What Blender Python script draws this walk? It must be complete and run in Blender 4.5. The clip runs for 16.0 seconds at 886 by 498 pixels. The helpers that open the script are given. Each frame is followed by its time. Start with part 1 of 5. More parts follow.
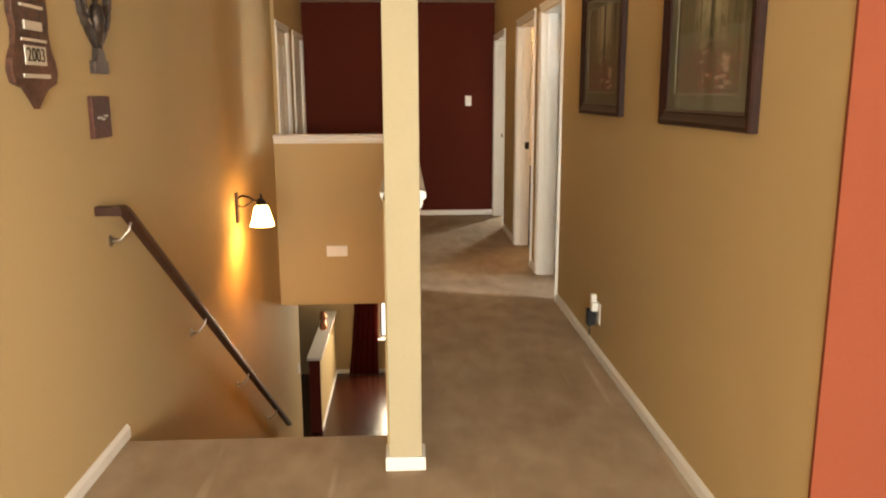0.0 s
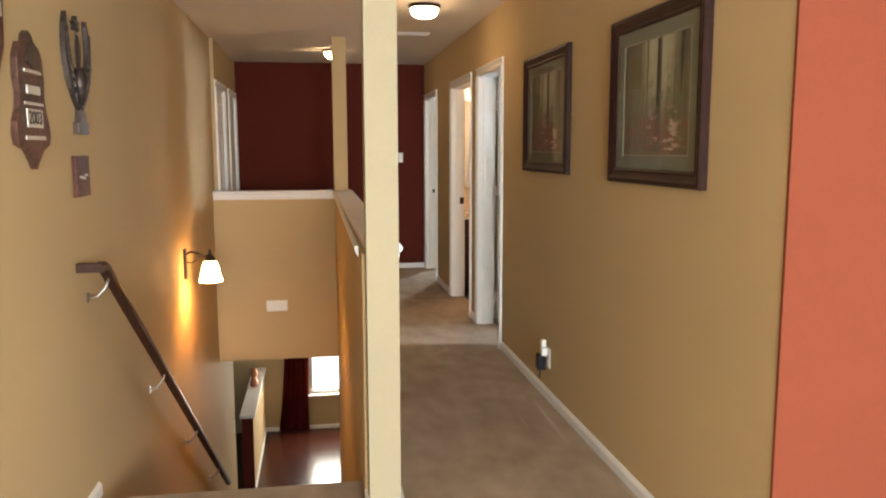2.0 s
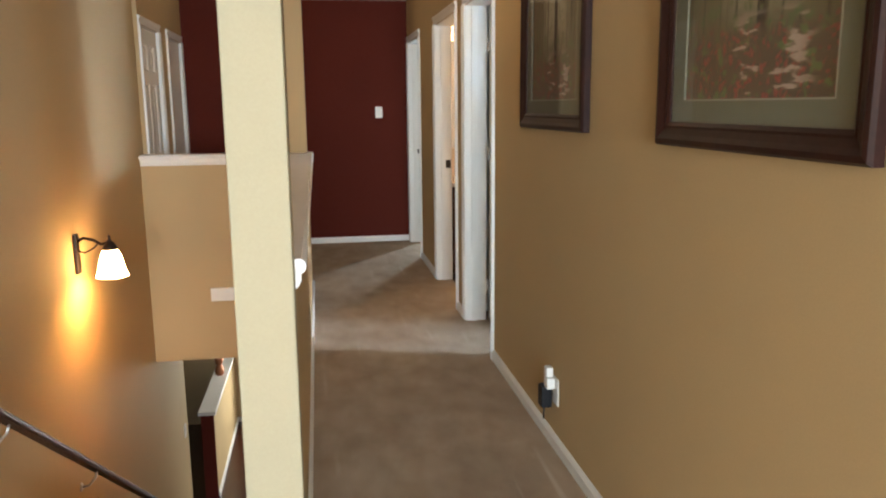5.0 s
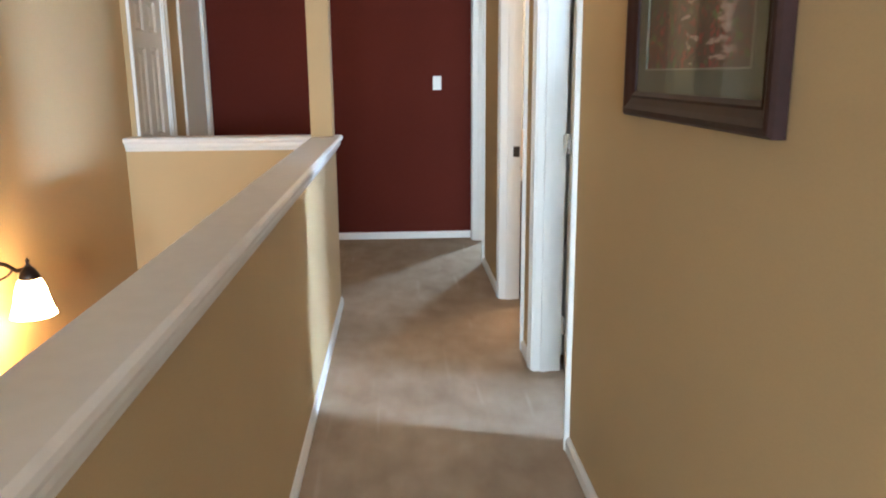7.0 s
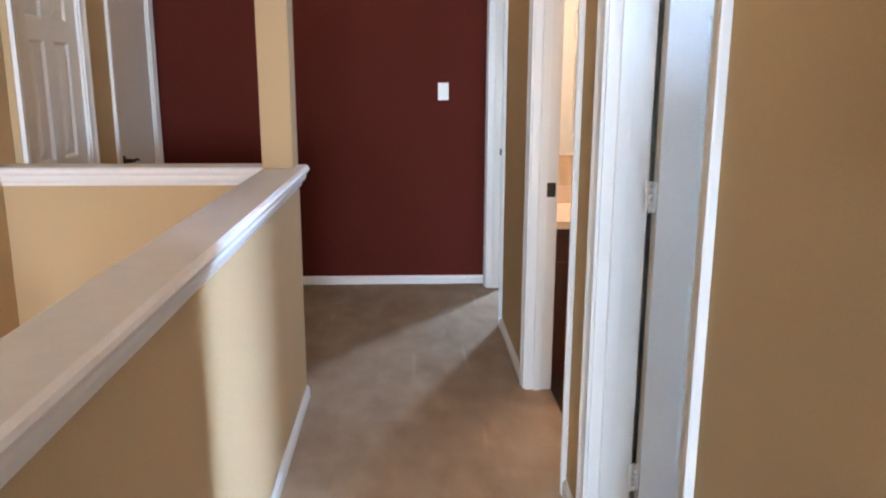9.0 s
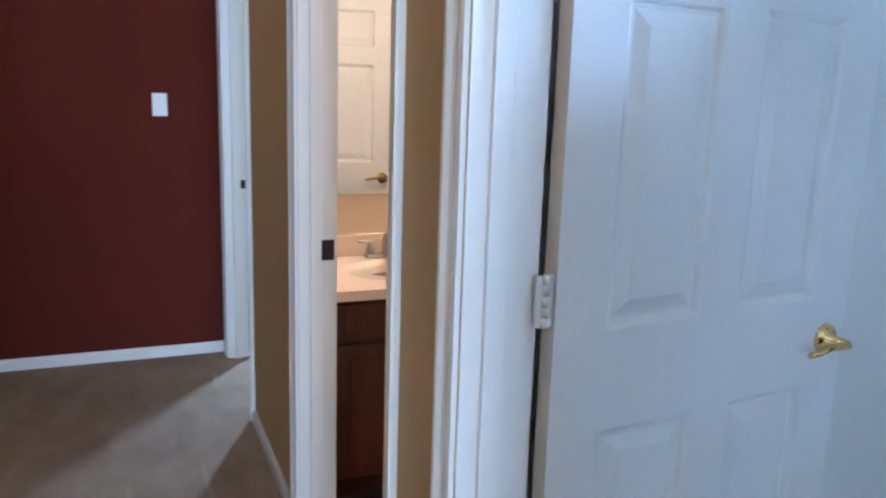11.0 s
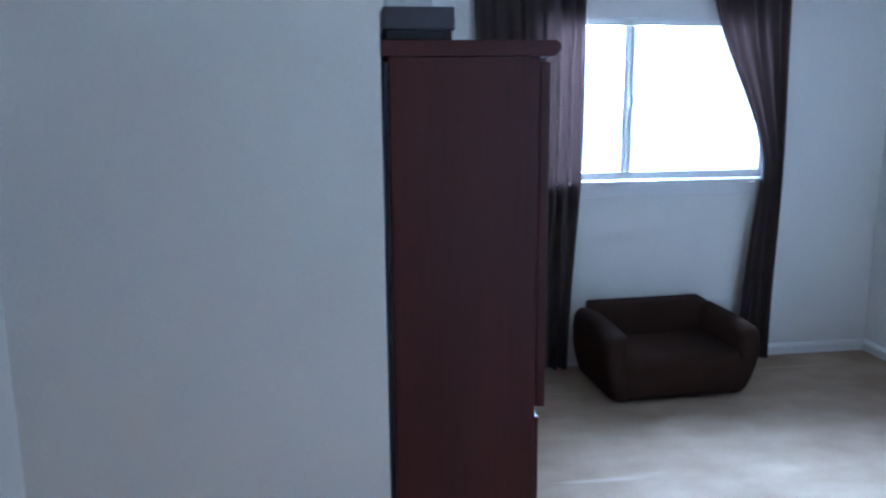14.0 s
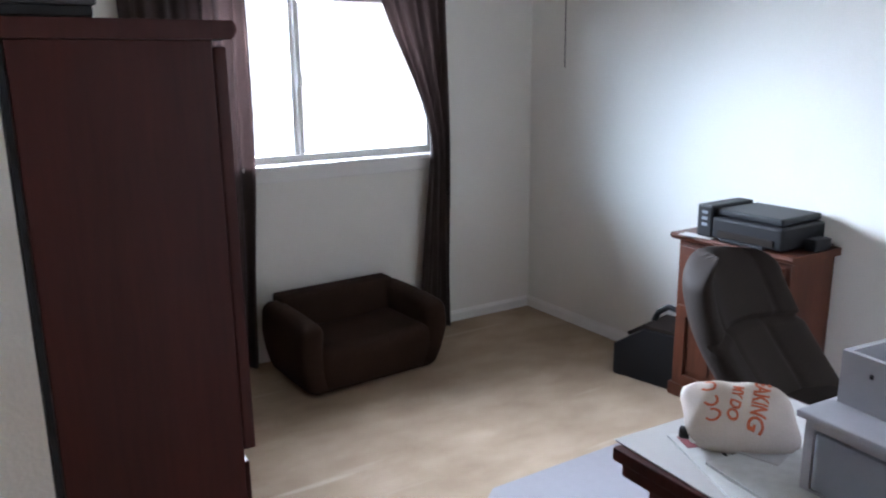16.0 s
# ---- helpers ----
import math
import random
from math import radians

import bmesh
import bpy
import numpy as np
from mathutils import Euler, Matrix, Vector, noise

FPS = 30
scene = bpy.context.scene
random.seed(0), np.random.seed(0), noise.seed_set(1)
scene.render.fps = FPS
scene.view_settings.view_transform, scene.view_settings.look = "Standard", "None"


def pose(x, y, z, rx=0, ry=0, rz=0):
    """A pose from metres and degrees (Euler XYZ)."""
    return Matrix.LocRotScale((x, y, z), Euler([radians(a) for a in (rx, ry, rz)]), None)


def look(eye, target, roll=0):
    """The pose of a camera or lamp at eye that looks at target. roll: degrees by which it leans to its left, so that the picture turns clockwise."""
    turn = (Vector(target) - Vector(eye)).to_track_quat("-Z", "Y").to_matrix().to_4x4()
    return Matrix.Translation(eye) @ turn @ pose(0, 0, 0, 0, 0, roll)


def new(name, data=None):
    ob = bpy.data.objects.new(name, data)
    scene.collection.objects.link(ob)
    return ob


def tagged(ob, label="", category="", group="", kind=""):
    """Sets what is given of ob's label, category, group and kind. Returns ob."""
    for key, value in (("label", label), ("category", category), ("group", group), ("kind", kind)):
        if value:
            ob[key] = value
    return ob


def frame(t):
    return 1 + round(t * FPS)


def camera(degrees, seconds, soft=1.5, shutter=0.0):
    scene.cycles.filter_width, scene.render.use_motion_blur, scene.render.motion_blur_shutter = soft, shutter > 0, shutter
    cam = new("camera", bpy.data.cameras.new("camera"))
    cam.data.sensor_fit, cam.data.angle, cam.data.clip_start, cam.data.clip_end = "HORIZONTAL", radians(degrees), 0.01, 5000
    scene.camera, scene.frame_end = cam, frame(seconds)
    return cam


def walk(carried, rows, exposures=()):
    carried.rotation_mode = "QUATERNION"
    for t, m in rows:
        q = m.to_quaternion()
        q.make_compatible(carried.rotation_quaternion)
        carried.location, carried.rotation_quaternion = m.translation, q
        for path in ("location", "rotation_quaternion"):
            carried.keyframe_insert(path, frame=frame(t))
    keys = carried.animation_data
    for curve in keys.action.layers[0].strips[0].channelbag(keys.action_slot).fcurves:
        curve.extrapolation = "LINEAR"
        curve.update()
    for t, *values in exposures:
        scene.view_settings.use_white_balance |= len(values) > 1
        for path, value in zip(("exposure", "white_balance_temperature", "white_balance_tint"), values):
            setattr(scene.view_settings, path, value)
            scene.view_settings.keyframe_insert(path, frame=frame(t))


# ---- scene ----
cam = camera(60.0, 16.0, soft=2.1, shutter=0.25)
PATH = [
    (0, (-0.05, -0.407, 1.427), (0.045, 1.551, 1.032), -0.2),
    (0.5, (-0.122, -0.456, 1.435), (0.04, 1.513, 1.126), 0.0),
    (1, (-0.218, -0.519, 1.447), (0.024, 1.448, 1.179), -0.0),
    (1.5, (-0.286, -0.563, 1.45), (0.016, 1.398, 1.192), -0.0),
    (2, (-0.31, -0.582, 1.448), (0.012, 1.375, 1.191), -0.1),
    (2.5, (-0.308, -0.551, 1.45), (0.024, 1.404, 1.191), -0.1),
    (3, (-0.292, -0.449, 1.442), (0.093, 1.494, 1.168), -0.3),
    (5.5, (0.166, 1.022, 1.417), (0.434, 2.965, 1.027), -0.3),
    (6, (0.257, 1.323, 1.433), (0.47, 3.269, 1.024), -0.1),
    (6.5, (0.343, 1.66, 1.432), (0.493, 3.608, 1.003), -0.7),
    (7, (0.37, 2.056, 1.427), (0.477, 4.003, 0.982), -0.4),
    (7.5, (0.425, 2.493, 1.418), (0.475, 4.443, 0.976), -0.3),
    (8, (0.466, 2.817, 1.432), (0.467, 4.768, 0.994), -0.5),
    (10.3, (0.426, 4.17, 1.436), (0.877, 6.076, 1.03), 1.6),
    (10.5, (0.451, 4.272, 1.432), (0.978, 6.16, 1.034), 1.7),
    (11, (0.515, 4.494, 1.43), (1.273, 6.304, 1.044), 1.8),
    (11.5, (0.511, 4.668, 1.459), (1.6, 6.296, 1.056), 0.8),
    (12, (0.505, 4.76, 1.469), (1.908, 6.123, 1.052), 0.2),
    (12.5, (0.609, 4.953, 1.453), (2.298, 5.944, 1.045), -0.4),
    (13, (0.705, 5.041, 1.474), (2.564, 5.659, 1.069), 1.6),
    (13.5, (0.89, 5.202, 1.392), (2.862, 5.282, 1.064), 1.6),
    (14, (1.026, 5.162, 1.389), (2.972, 4.913, 1.0), -0.5),
    (14.5, (1.078, 5.134, 1.397), (2.966, 4.653, 0.946), -2.1),
    (15, (1.155, 5.155, 1.403), (2.974, 4.462, 0.946), -1.4),
    (15.5, (1.21, 5.168, 1.405), (2.946, 4.285, 0.95), -0.7),
    (16, (1.246, 5.143, 1.421), (2.895, 4.112, 0.955), -0.7),
]
walk(cam, [(t, look(eye, target, roll)) for t, eye, target, roll in PATH],
     exposures=[(0, -0.42, 7800, 11), (1.5, -0.40, 6700, 10), (3, -0.42, 5700, 6), (5.5, -0.32, 5600, 3), (6.5, 0.12, 5050, -1), (8, 0.10, 5050, 10), (10.3, -0.06, 4700, 8), (11.5, -0.42, 4200, 6),
                (12.5, -0.48, 3950, 4), (13.4, -0.50, 4300, 6), (14.5, -0.75, 4900, 16), (16, -0.92, 6100, 19)])

# ---- main dimensions (metres) ----
CEIL = 2.46
LX = -1.245          # stairwell wall face
RX, RB = 1.0, 1.12   # hall right wall, both faces
HWL, HWR = -0.137, -0.018   # half wall faces
NOSE = 2.66          # top nosing of the stairs
HY = 6.70            # cross half wall face
RED = 8.75           # red end wall face
LOW = -2.70          # lower floor
OXW, OYR = 4.75, 2.35       # office window wall, office back wall
EX, EY = 2.45, 5.09         # closet corner in the office
D1 = (4.81, 5.57)    # office door opening
D2 = (5.92, 6.81)    # bathroom door opening
D3 = (7.80, 8.62)    # end room door opening
DH = 2.03
LFX = LX + 0.030     # left wall face past the stairwell
L1, L2 = (6.90, 7.56), (7.98, 8.64)   # closed doors on the left

# ---- world and lights ----
world = bpy.data.worlds.new("world")
scene.world = world
world.use_nodes = True
wn = world.node_tree
sky = wn.nodes.new("ShaderNodeTexSky")
sky.sky_type = 'NISHITA'
sky.sun_disc = False
sky.sun_elevation = radians(42)
sky.sun_rotation = radians(150)
wn.nodes["Background"].inputs["Strength"].default_value = 0.12
wn.links.new(sky.outputs[0], wn.nodes["Background"].inputs["Color"])


def area_light(name, eye, target, w, h, power, color, spread=180):
    data = bpy.data.lights.new(name, 'AREA')
    data.shape = 'RECTANGLE'
    data.size, data.size_y, data.energy, data.color = w, h, power, color
    data.spread = radians(spread)
    ob = new(name, data)
    ob.matrix_world = look(eye, target)
    return ob


def point_light(name, place, power, color, radius=0.04):
    data = bpy.data.lights.new(name, 'POINT')
    data.energy, data.color, data.shadow_soft_size = power, color, radius
    ob = new(name, data)
    ob.location = place
    return ob


DAY = (0.86, 0.94, 1.0)
WARM = (1.0, 0.62, 0.28)
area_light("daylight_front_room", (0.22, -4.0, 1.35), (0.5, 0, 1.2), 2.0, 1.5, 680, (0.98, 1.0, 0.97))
# added fill to brighten the left wall; no window is known on this side
area_light("fill_front_side", (4.80, -1.4, 1.45), (-1.2, 1.8, 1.1), 2.2, 1.3, 100, (1.0, 0.97, 0.92))
area_light("daylight_office_sky", (OXW + 1.30, 4.75, 1.70), (3.25, 2.35, 0.95), 0.9, 0.8, 20, (0.62, 0.84, 1.0), 45)
area_light("daylight_office", (OXW + 0.80, 3.82, 1.68), (1.6, 4.9, 1.15), 1.15, 0.8, 700, (0.76, 0.89, 1.0), 118)
area_light("daylight_end_room", (1.70, 9.40, 1.55), (0.60, 7.5, 0.0), 0.12, 0.9, 75, (0.80, 0.92, 1.0))
area_light("daylight_lower", (-0.03, 10.60, -1.63), (-0.1, 6.0, -2.2), 0.8, 0.9, 100, (1.0, 0.90, 0.72))
point_light("sconce_bulb", (LX + 0.180, 5.00, 0.552), 36, (1.0, 0.50, 0.14), 0.02)

# ---- materials ----


def material(name):
    m = bpy.data.materials.new(name)
    m.use_nodes = True
    nt = m.node_tree
    return m, nt, nt.nodes["Principled BSDF"]


def surface(name, color, rough=0.6, metal=0.0, vary=0.12, big=1.3, small=60.0, bump=0.15, bump_dist=0.002, tint=None, stretch=(1, 1, 1), coat=0.0, detail=4):
    """A painted, woven or wooden surface: colour shifting slowly and in fine grain, with a fine relief."""
    m, nt, p = material(name)
    co = nt.nodes.new("ShaderNodeTexCoord")
    mp = nt.nodes.new("ShaderNodeMapping")
    mp.inputs["Scale"].default_value = stretch
    nt.links.new(co.outputs["Object"], mp.inputs["Vector"])
    n1 = nt.nodes.new("ShaderNodeTexNoise")
    n1.inputs["Scale"].default_value, n1.inputs["Detail"].default_value = big, 5
    n2 = nt.nodes.new("ShaderNodeTexNoise")
    n2.inputs["Scale"].default_value, n2.inputs["Detail"].default_value = small, detail
    nt.links.new(mp.outputs[0], n1.inputs["Vector"])
    nt.links.new(mp.outputs[0], n2.inputs["Vector"])
    add = nt.nodes.new("ShaderNodeMath")
    add.operation = 'MULTIPLY_ADD'
    add.inputs[1].default_value = 0.45
    nt.links.new(n2.outputs[0], add.inputs[0])
    half = nt.nodes.new("ShaderNodeMath")
    half.operation = 'MULTIPLY'
    half.inputs[1].default_value = 0.55
    nt.links.new(n1.outputs[0], half.inputs[0])
    nt.links.new(half.outputs[0], add.inputs[2])
    ramp = nt.nodes.new("ShaderNodeValToRGB")
    lo = tint if tint else [c * (1 - vary) for c in color]
    hi = [min(1, c * (1 + vary)) for c in color]
    ramp.color_ramp.elements[0].position, ramp.color_ramp.elements[1].position = 0.3, 0.7
    ramp.color_ramp.elements[0].color = (*lo, 1)
    ramp.color_ramp.elements[1].color = (*hi, 1)
    nt.links.new(add.outputs[0], ramp.inputs[0])
    nt.links.new(ramp.outputs[0], p.inputs["Base Color"])
    bp = nt.nodes.new("ShaderNodeBump")
    bp.inputs["Strength"].default_value, bp.inputs["Distance"].default_value = bump, bump_dist
    nt.links.new(n2.outputs[0], bp.inputs["Height"])
    nt.links.new(bp.outputs[0], p.inputs["Normal"])
    p.inputs["Roughness"].default_value, p.inputs["Metallic"].default_value = rough, metal
    p.inputs["Specular IOR Level"].default_value = 0.5 if rough < 0.45 else (0.22 if rough < 0.7 else 0.06)
    p.inputs["Coat Weight"].default_value = coat
    p.inputs["Coat Roughness"].default_value = 0.15
    return m


def glow(name, color, strength):
    m, nt, p = material(name)
    p.inputs["Base Color"].default_value = (*color, 1)
    p.inputs["Emission Color"].default_value = (*color, 1)
    p.inputs["Emission Strength"].default_value = strength
    return m


def pane_material(name, gloss=0.022):
    m, nt, p = material(name)
    nt.nodes.remove(p)
    tr = nt.nodes.new("ShaderNodeBsdfTransparent")
    gl = nt.nodes.new("ShaderNodeBsdfGlossy")
    gl.inputs["Roughness"].default_value = 0.03
    mix = nt.nodes.new("ShaderNodeMixShader")
    edge = nt.nodes.new("ShaderNodeLayerWeight")
    edge.inputs["Blend"].default_value = 0.5
    rise = nt.nodes.new("ShaderNodeMath")
    rise.operation = 'POWER'
    rise.inputs[1].default_value = 5.0
    nt.links.new(edge.outputs["Facing"], rise.inputs[0])
    share = nt.nodes.new("ShaderNodeMath")
    share.operation = 'MULTIPLY_ADD'
    share.inputs[1].default_value, share.inputs[2].default_value = 0.45, gloss
    nt.links.new(rise.outputs[0], share.inputs[0])
    nt.links.new(share.outputs[0], mix.inputs[0])
    nt.links.new(tr.outputs[0], mix.inputs[1])
    nt.links.new(gl.outputs[0], mix.inputs[2])
    nt.links.new(mix.outputs[0], nt.nodes["Material Output"].inputs["Surface"])
    return m


def carpet_material():
    """Cut pile carpet: tufts, worn patches and the streaks of a vacuum cleaner."""
    m, nt, p = material("beige_brown_carpet")
    co = nt.nodes.new("ShaderNodeTexCoord")

    def noise_at(scale, detail, stretch, turn, distortion=0.0):
        mp = nt.nodes.new("ShaderNodeMapping")
        mp.inputs["Scale"].default_value = stretch
        mp.inputs["Rotation"].default_value = (0, 0, radians(turn))
        nt.links.new(co.outputs["Object"], mp.inputs["Vector"])
        n = nt.nodes.new("ShaderNodeTexNoise")
        n.inputs["Scale"].default_value, n.inputs["Detail"].default_value, n.inputs["Distortion"].default_value = scale, detail, distortion
        nt.links.new(mp.outputs[0], n.inputs["Vector"])
        return n.outputs[0]

    patches = noise_at(2.3, 6, (1, 1, 1), 0, 0.15)
    streaks = noise_at(5.5, 5, (1.5, 0.8, 1), 12, 0.1)
    tufts = noise_at(330, 3, (1, 1, 1), 0)
    a = nt.nodes.new("ShaderNodeMix")
    a.data_type = 'FLOAT'
    a.inputs["Factor"].default_value = 0.5
    nt.links.new(patches, a.inputs["A"])
    nt.links.new(streaks, a.inputs["B"])
    b = nt.nodes.new("ShaderNodeMix")
    b.data_type = 'FLOAT'
    b.inputs["Factor"].default_value = 0.40
    nt.links.new(a.outputs["Result"], b.inputs["A"])
    nt.links.new(tufts, b.inputs["B"])
    ramp = nt.nodes.new("ShaderNodeValToRGB")
    e = ramp.color_ramp.elements
    e[0].position, e[0].color = 0.36, (0.265, 0.19, 0.131, 1)
    e[1].position, e[1].color = 0.64, (0.475, 0.37, 0.27, 1)
    mid = e.new(0.49)
    mid.color = (0.36, 0.27, 0.19, 1)
    nt.links.new(b.outputs["Result"], ramp.inputs[0])
    color = ramp.outputs[0]
    # straight brushed lines where a vacuum cleaner's edge turned the pile
    for turn, stretch in ((14, (9, 0.5, 1)), (64, (10, 0.6, 1)), (-38, (10, 0.7, 1))):
        line = noise_at(1.0, 2, stretch, turn)
        edge = nt.nodes.new("ShaderNodeMapRange")
        edge.inputs["From Min"].default_value, edge.inputs["From Max"].default_value = 0.68, 0.75
        edge.inputs["To Max"].default_value = 0.40
        nt.links.new(line, edge.inputs["Value"])
        over = nt.nodes.new("ShaderNodeMix")
        over.data_type = 'RGBA'
        nt.links.new(edge.outputs[0], over.inputs["Factor"])
        nt.links.new(color, over.inputs["A"])
        over.inputs["B"].default_value = (0.62, 0.52, 0.41, 1)
        color = over.outputs["Result"]
    nt.links.new(color, p.inputs["Base Color"])
    bp = nt.nodes.new("ShaderNodeBump")
    bp.inputs["Strength"].default_value, bp.inputs["Distance"].default_value = 0.8, 0.007
    nt.links.new(tufts, bp.inputs["Height"])
    nt.links.new(bp.outputs[0], p.inputs["Normal"])
    p.inputs["Roughness"].default_value = 1.0
    p.inputs["Specular IOR Level"].default_value = 0.1
    return m


TAN = surface("tan_wall_paint", (0.48, 0.355, 0.195), 0.75, vary=0.05, small=170, bump=0.35, bump_dist=0.0015)
CREAM = surface("cream_wall_paint", (0.66, 0.56, 0.31), 0.75, vary=0.05, small=170, bump=0.3, bump_dist=0.0015)
POSTP = surface("pale_yellow_post_paint", (0.40, 0.355, 0.245), 0.75, vary=0.05, small=170, bump=0.3, bump_dist=0.0015)
REDP = surface("dark_red_wall_paint", (0.092, 0.0195, 0.0135), 0.85, vary=0.08, small=170, bump=0.35, bump_dist=0.0015)
SALMON = surface("salmon_wall_paint", (0.20, 0.053, 0.029), 0.75, vary=0.05, small=170, bump=0.3, bump_dist=0.0015)
OFFICE = surface("pale_office_wall_paint", (0.78, 0.765, 0.72), 0.6, vary=0.03, small=120, bump=0.5, bump_dist=0.002)
BATHP = surface("peach_bathroom_paint", (0.76, 0.64, 0.49), 0.7, vary=0.04, small=170, bump=0.3, bump_dist=0.0015)
CEILP = surface("ceiling_paint", (0.66, 0.60, 0.52), 0.85, vary=0.04, small=220, bump=0.5, bump_dist=0.003)
WHITE = surface("white_trim_paint", (0.78, 0.77, 0.75), 0.32, vary=0.025, small=30, bump=0.05, bump_dist=0.0006)
DOORW = surface("white_door_paint", (0.78, 0.77, 0.74), 0.5, vary=0.025, small=40, bump=0.12, bump_dist=0.0006, stretch=(6, 6, 1))
CAPW = surface("worn_white_cap_paint", (0.76, 0.73, 0.72), 0.4, vary=0.06, small=25, bump=0.06, bump_dist=0.0008)
DARKWOOD = surface("dark_cherry_wood", (0.038, 0.0062, 0.0042), 0.5, vary=0.35, big=3, small=22, bump=0.05, bump_dist=0.0006, stretch=(4, 4, 0.35), coat=0.0)
MEDWOOD = surface("reddish_brown_wood", (0.074, 0.022, 0.011), 0.46, vary=0.35, big=3, small=25, bump=0.08, bump_dist=0.0008, stretch=(5, 5, 0.5), coat=0.2)
RAILWOOD = surface("dark_rail_wood", (0.045, 0.018, 0.011), 0.48, vary=0.3, big=4, small=40, bump=0.05, stretch=(6, 1, 6))
LOWFLOOR = surface("dark_red_laminate", (0.040, 0.010, 0.006), 0.24, vary=0.45, big=2.2, small=18, bump=0.04, stretch=(9, 0.9, 1), coat=0.0)
BRONZE = surface("dark_bronze", (0.035, 0.025, 0.020), 0.4, metal=0.8, vary=0.3, small=50, bump=0.1)
BRASS = surface("polished_brass", (0.70, 0.50, 0.20), 0.16, metal=1.0, vary=0.06, small=60, bump=0.02)
STEEL = surface("satin_nickel", (0.55, 0.53, 0.50), 0.28, metal=1.0, vary=0.06, small=60, bump=0.03)
BROWNCLOTH = surface("brown_sofa_cloth", (0.030, 0.0165, 0.0115), 0.9, vary=0.25, big=4, small=260, bump=0.6, bump_dist=0.002)
CURTAIN = surface("brown_curtain_cloth", (0.085, 0.062, 0.058), 0.55, vary=0.2, big=3, small=300, bump=0.3, bump_dist=0.001)
REDCLOTH = surface("burgundy_curtain_cloth", (0.10, 0.012, 0.012), 0.7, vary=0.25, big=3, small=200, bump=0.3)
BLACK = surface("black_plastic", (0.012, 0.012, 0.014), 0.5, vary=0.2, small=200, bump=0.1, bump_dist=0.0005)
LEATHER = surface("dark_brown_leather", (0.025, 0.019, 0.016), 0.72, vary=0.2, big=6, small=150, bump=0.35, bump_dist=0.001)
PAPER = surface("white_paper", (0.52, 0.51, 0.50), 0.7, vary=0.03, small=40, bump=0.03)
PLASTICW = surface("white_plastic", (0.74, 0.73, 0.70), 0.4, vary=0.02, small=40, bump=0.03)
TRAYP = surface("frosted_white_plastic", (0.37, 0.37, 0.40), 0.35, vary=0.06, big=6, small=30, bump=0.05)
PLASTICG = surface("frosted_grey_plastic", (0.21, 0.22, 0.25), 0.3, vary=0.05, small=30, bump=0.05)
MATTRAY = surface("clear_floor_mat", (0.25, 0.24, 0.26), 0.4, vary=0.06, small=30, bump=0.05)
PORCELAIN = surface("cream_cultured_marble", (0.78, 0.66, 0.54), 0.15, vary=0.04, big=4, small=30, bump=0.0)
CARPET = carpet_material()
DARKTILE = surface("dark_bath_rug", (0.06, 0.04, 0.035), 0.9, vary=0.4, big=9, small=80, bump=0.4)
GLASS = pane_material("picture_glass")
MIRROR, _nt, _p = material("mirror_glass")
_p.inputs["Base Color"].default_value = (0.88, 0.9, 0.9, 1)
_p.inputs["Metallic"].default_value, _p.inputs["Roughness"].default_value = 1.0, 0.02
LAMPGLASS = glow("lit_warm_glass", (1.0, 0.66, 0.34), 44.0)
SCONCEGLASS = glow("lit_amber_glass", (1.0, 0.52, 0.17), 75.0)
BATHGLASS = glow("lit_bath_glass", (1.0, 0.66, 0.38), 290.0)
SKYGLOW = glow("overcast_sky_glow", (0.93, 0.97, 1.0), 3.0)

# ---- mesh helpers ----


def add_box(bm, x0, x1, y0, y1, z0, z1):
    vs = [bm.verts.new((x, y, z)) for z in (z0, z1) for y in (y0, y1) for x in (x0, x1)]
    for f in ((0, 2, 3, 1), (4, 5, 7, 6), (0, 1, 5, 4), (2, 6, 7, 3), (0, 4, 6, 2), (1, 3, 7, 5)):
        bm.faces.new([vs[i] for i in f])
    return vs


def bevel_all(bm, width, segments=2):
    bmesh.ops.bevel(bm, geom=list(bm.edges), offset=width, segments=segments, profile=0.6, affect='EDGES', clamp_overlap=True)
    return bm


def block(x0, x1, y0, y1, z0, z1, bevel=0.0, segments=2):
    bm = bmesh.new()
    add_box(bm, x0, x1, y0, y1, z0, z1)
    if bevel:
        bevel_all(bm, bevel, segments)
    return bm


def boxes(*rows, bevel=0.0):
    bm = bmesh.new()
    for r in rows:
        part_bm = block(*r, bevel=bevel)
        me = bpy.data.meshes.new("tmp")
        part_bm.to_mesh(me)
        part_bm.free()
        bm.from_mesh(me)
        bpy.data.meshes.remove(me)
    return bm


def finish(bm, name, mat, smooth=False):
    bmesh.ops.recalc_face_normals(bm, faces=list(bm.faces))
    me = bpy.data.meshes.new(name)
    bm.to_mesh(me)
    bm.free()
    me.materials.append(mat)
    if smooth:
        me.polygons.foreach_set("use_smooth", [True] * len(me.polygons))
    return me


def part(name, bm, mat, parent, label="", smooth=False):
    ob = new(name, finish(bm, name, mat, smooth))
    ob.parent = parent
    if label:
        ob["label"] = label
    return ob


def thing(name, m, label, category, group="", kind=""):
    ob = new(name)
    ob.empty_display_size = 0.1
    ob.matrix_world = m
    return tagged(ob, label, category, group, kind)


def solid(name, bm, mat, label, category, kind="structure", smooth=False):
    return tagged(new(name, finish(bm, name, mat, smooth)), label, category, "", kind)


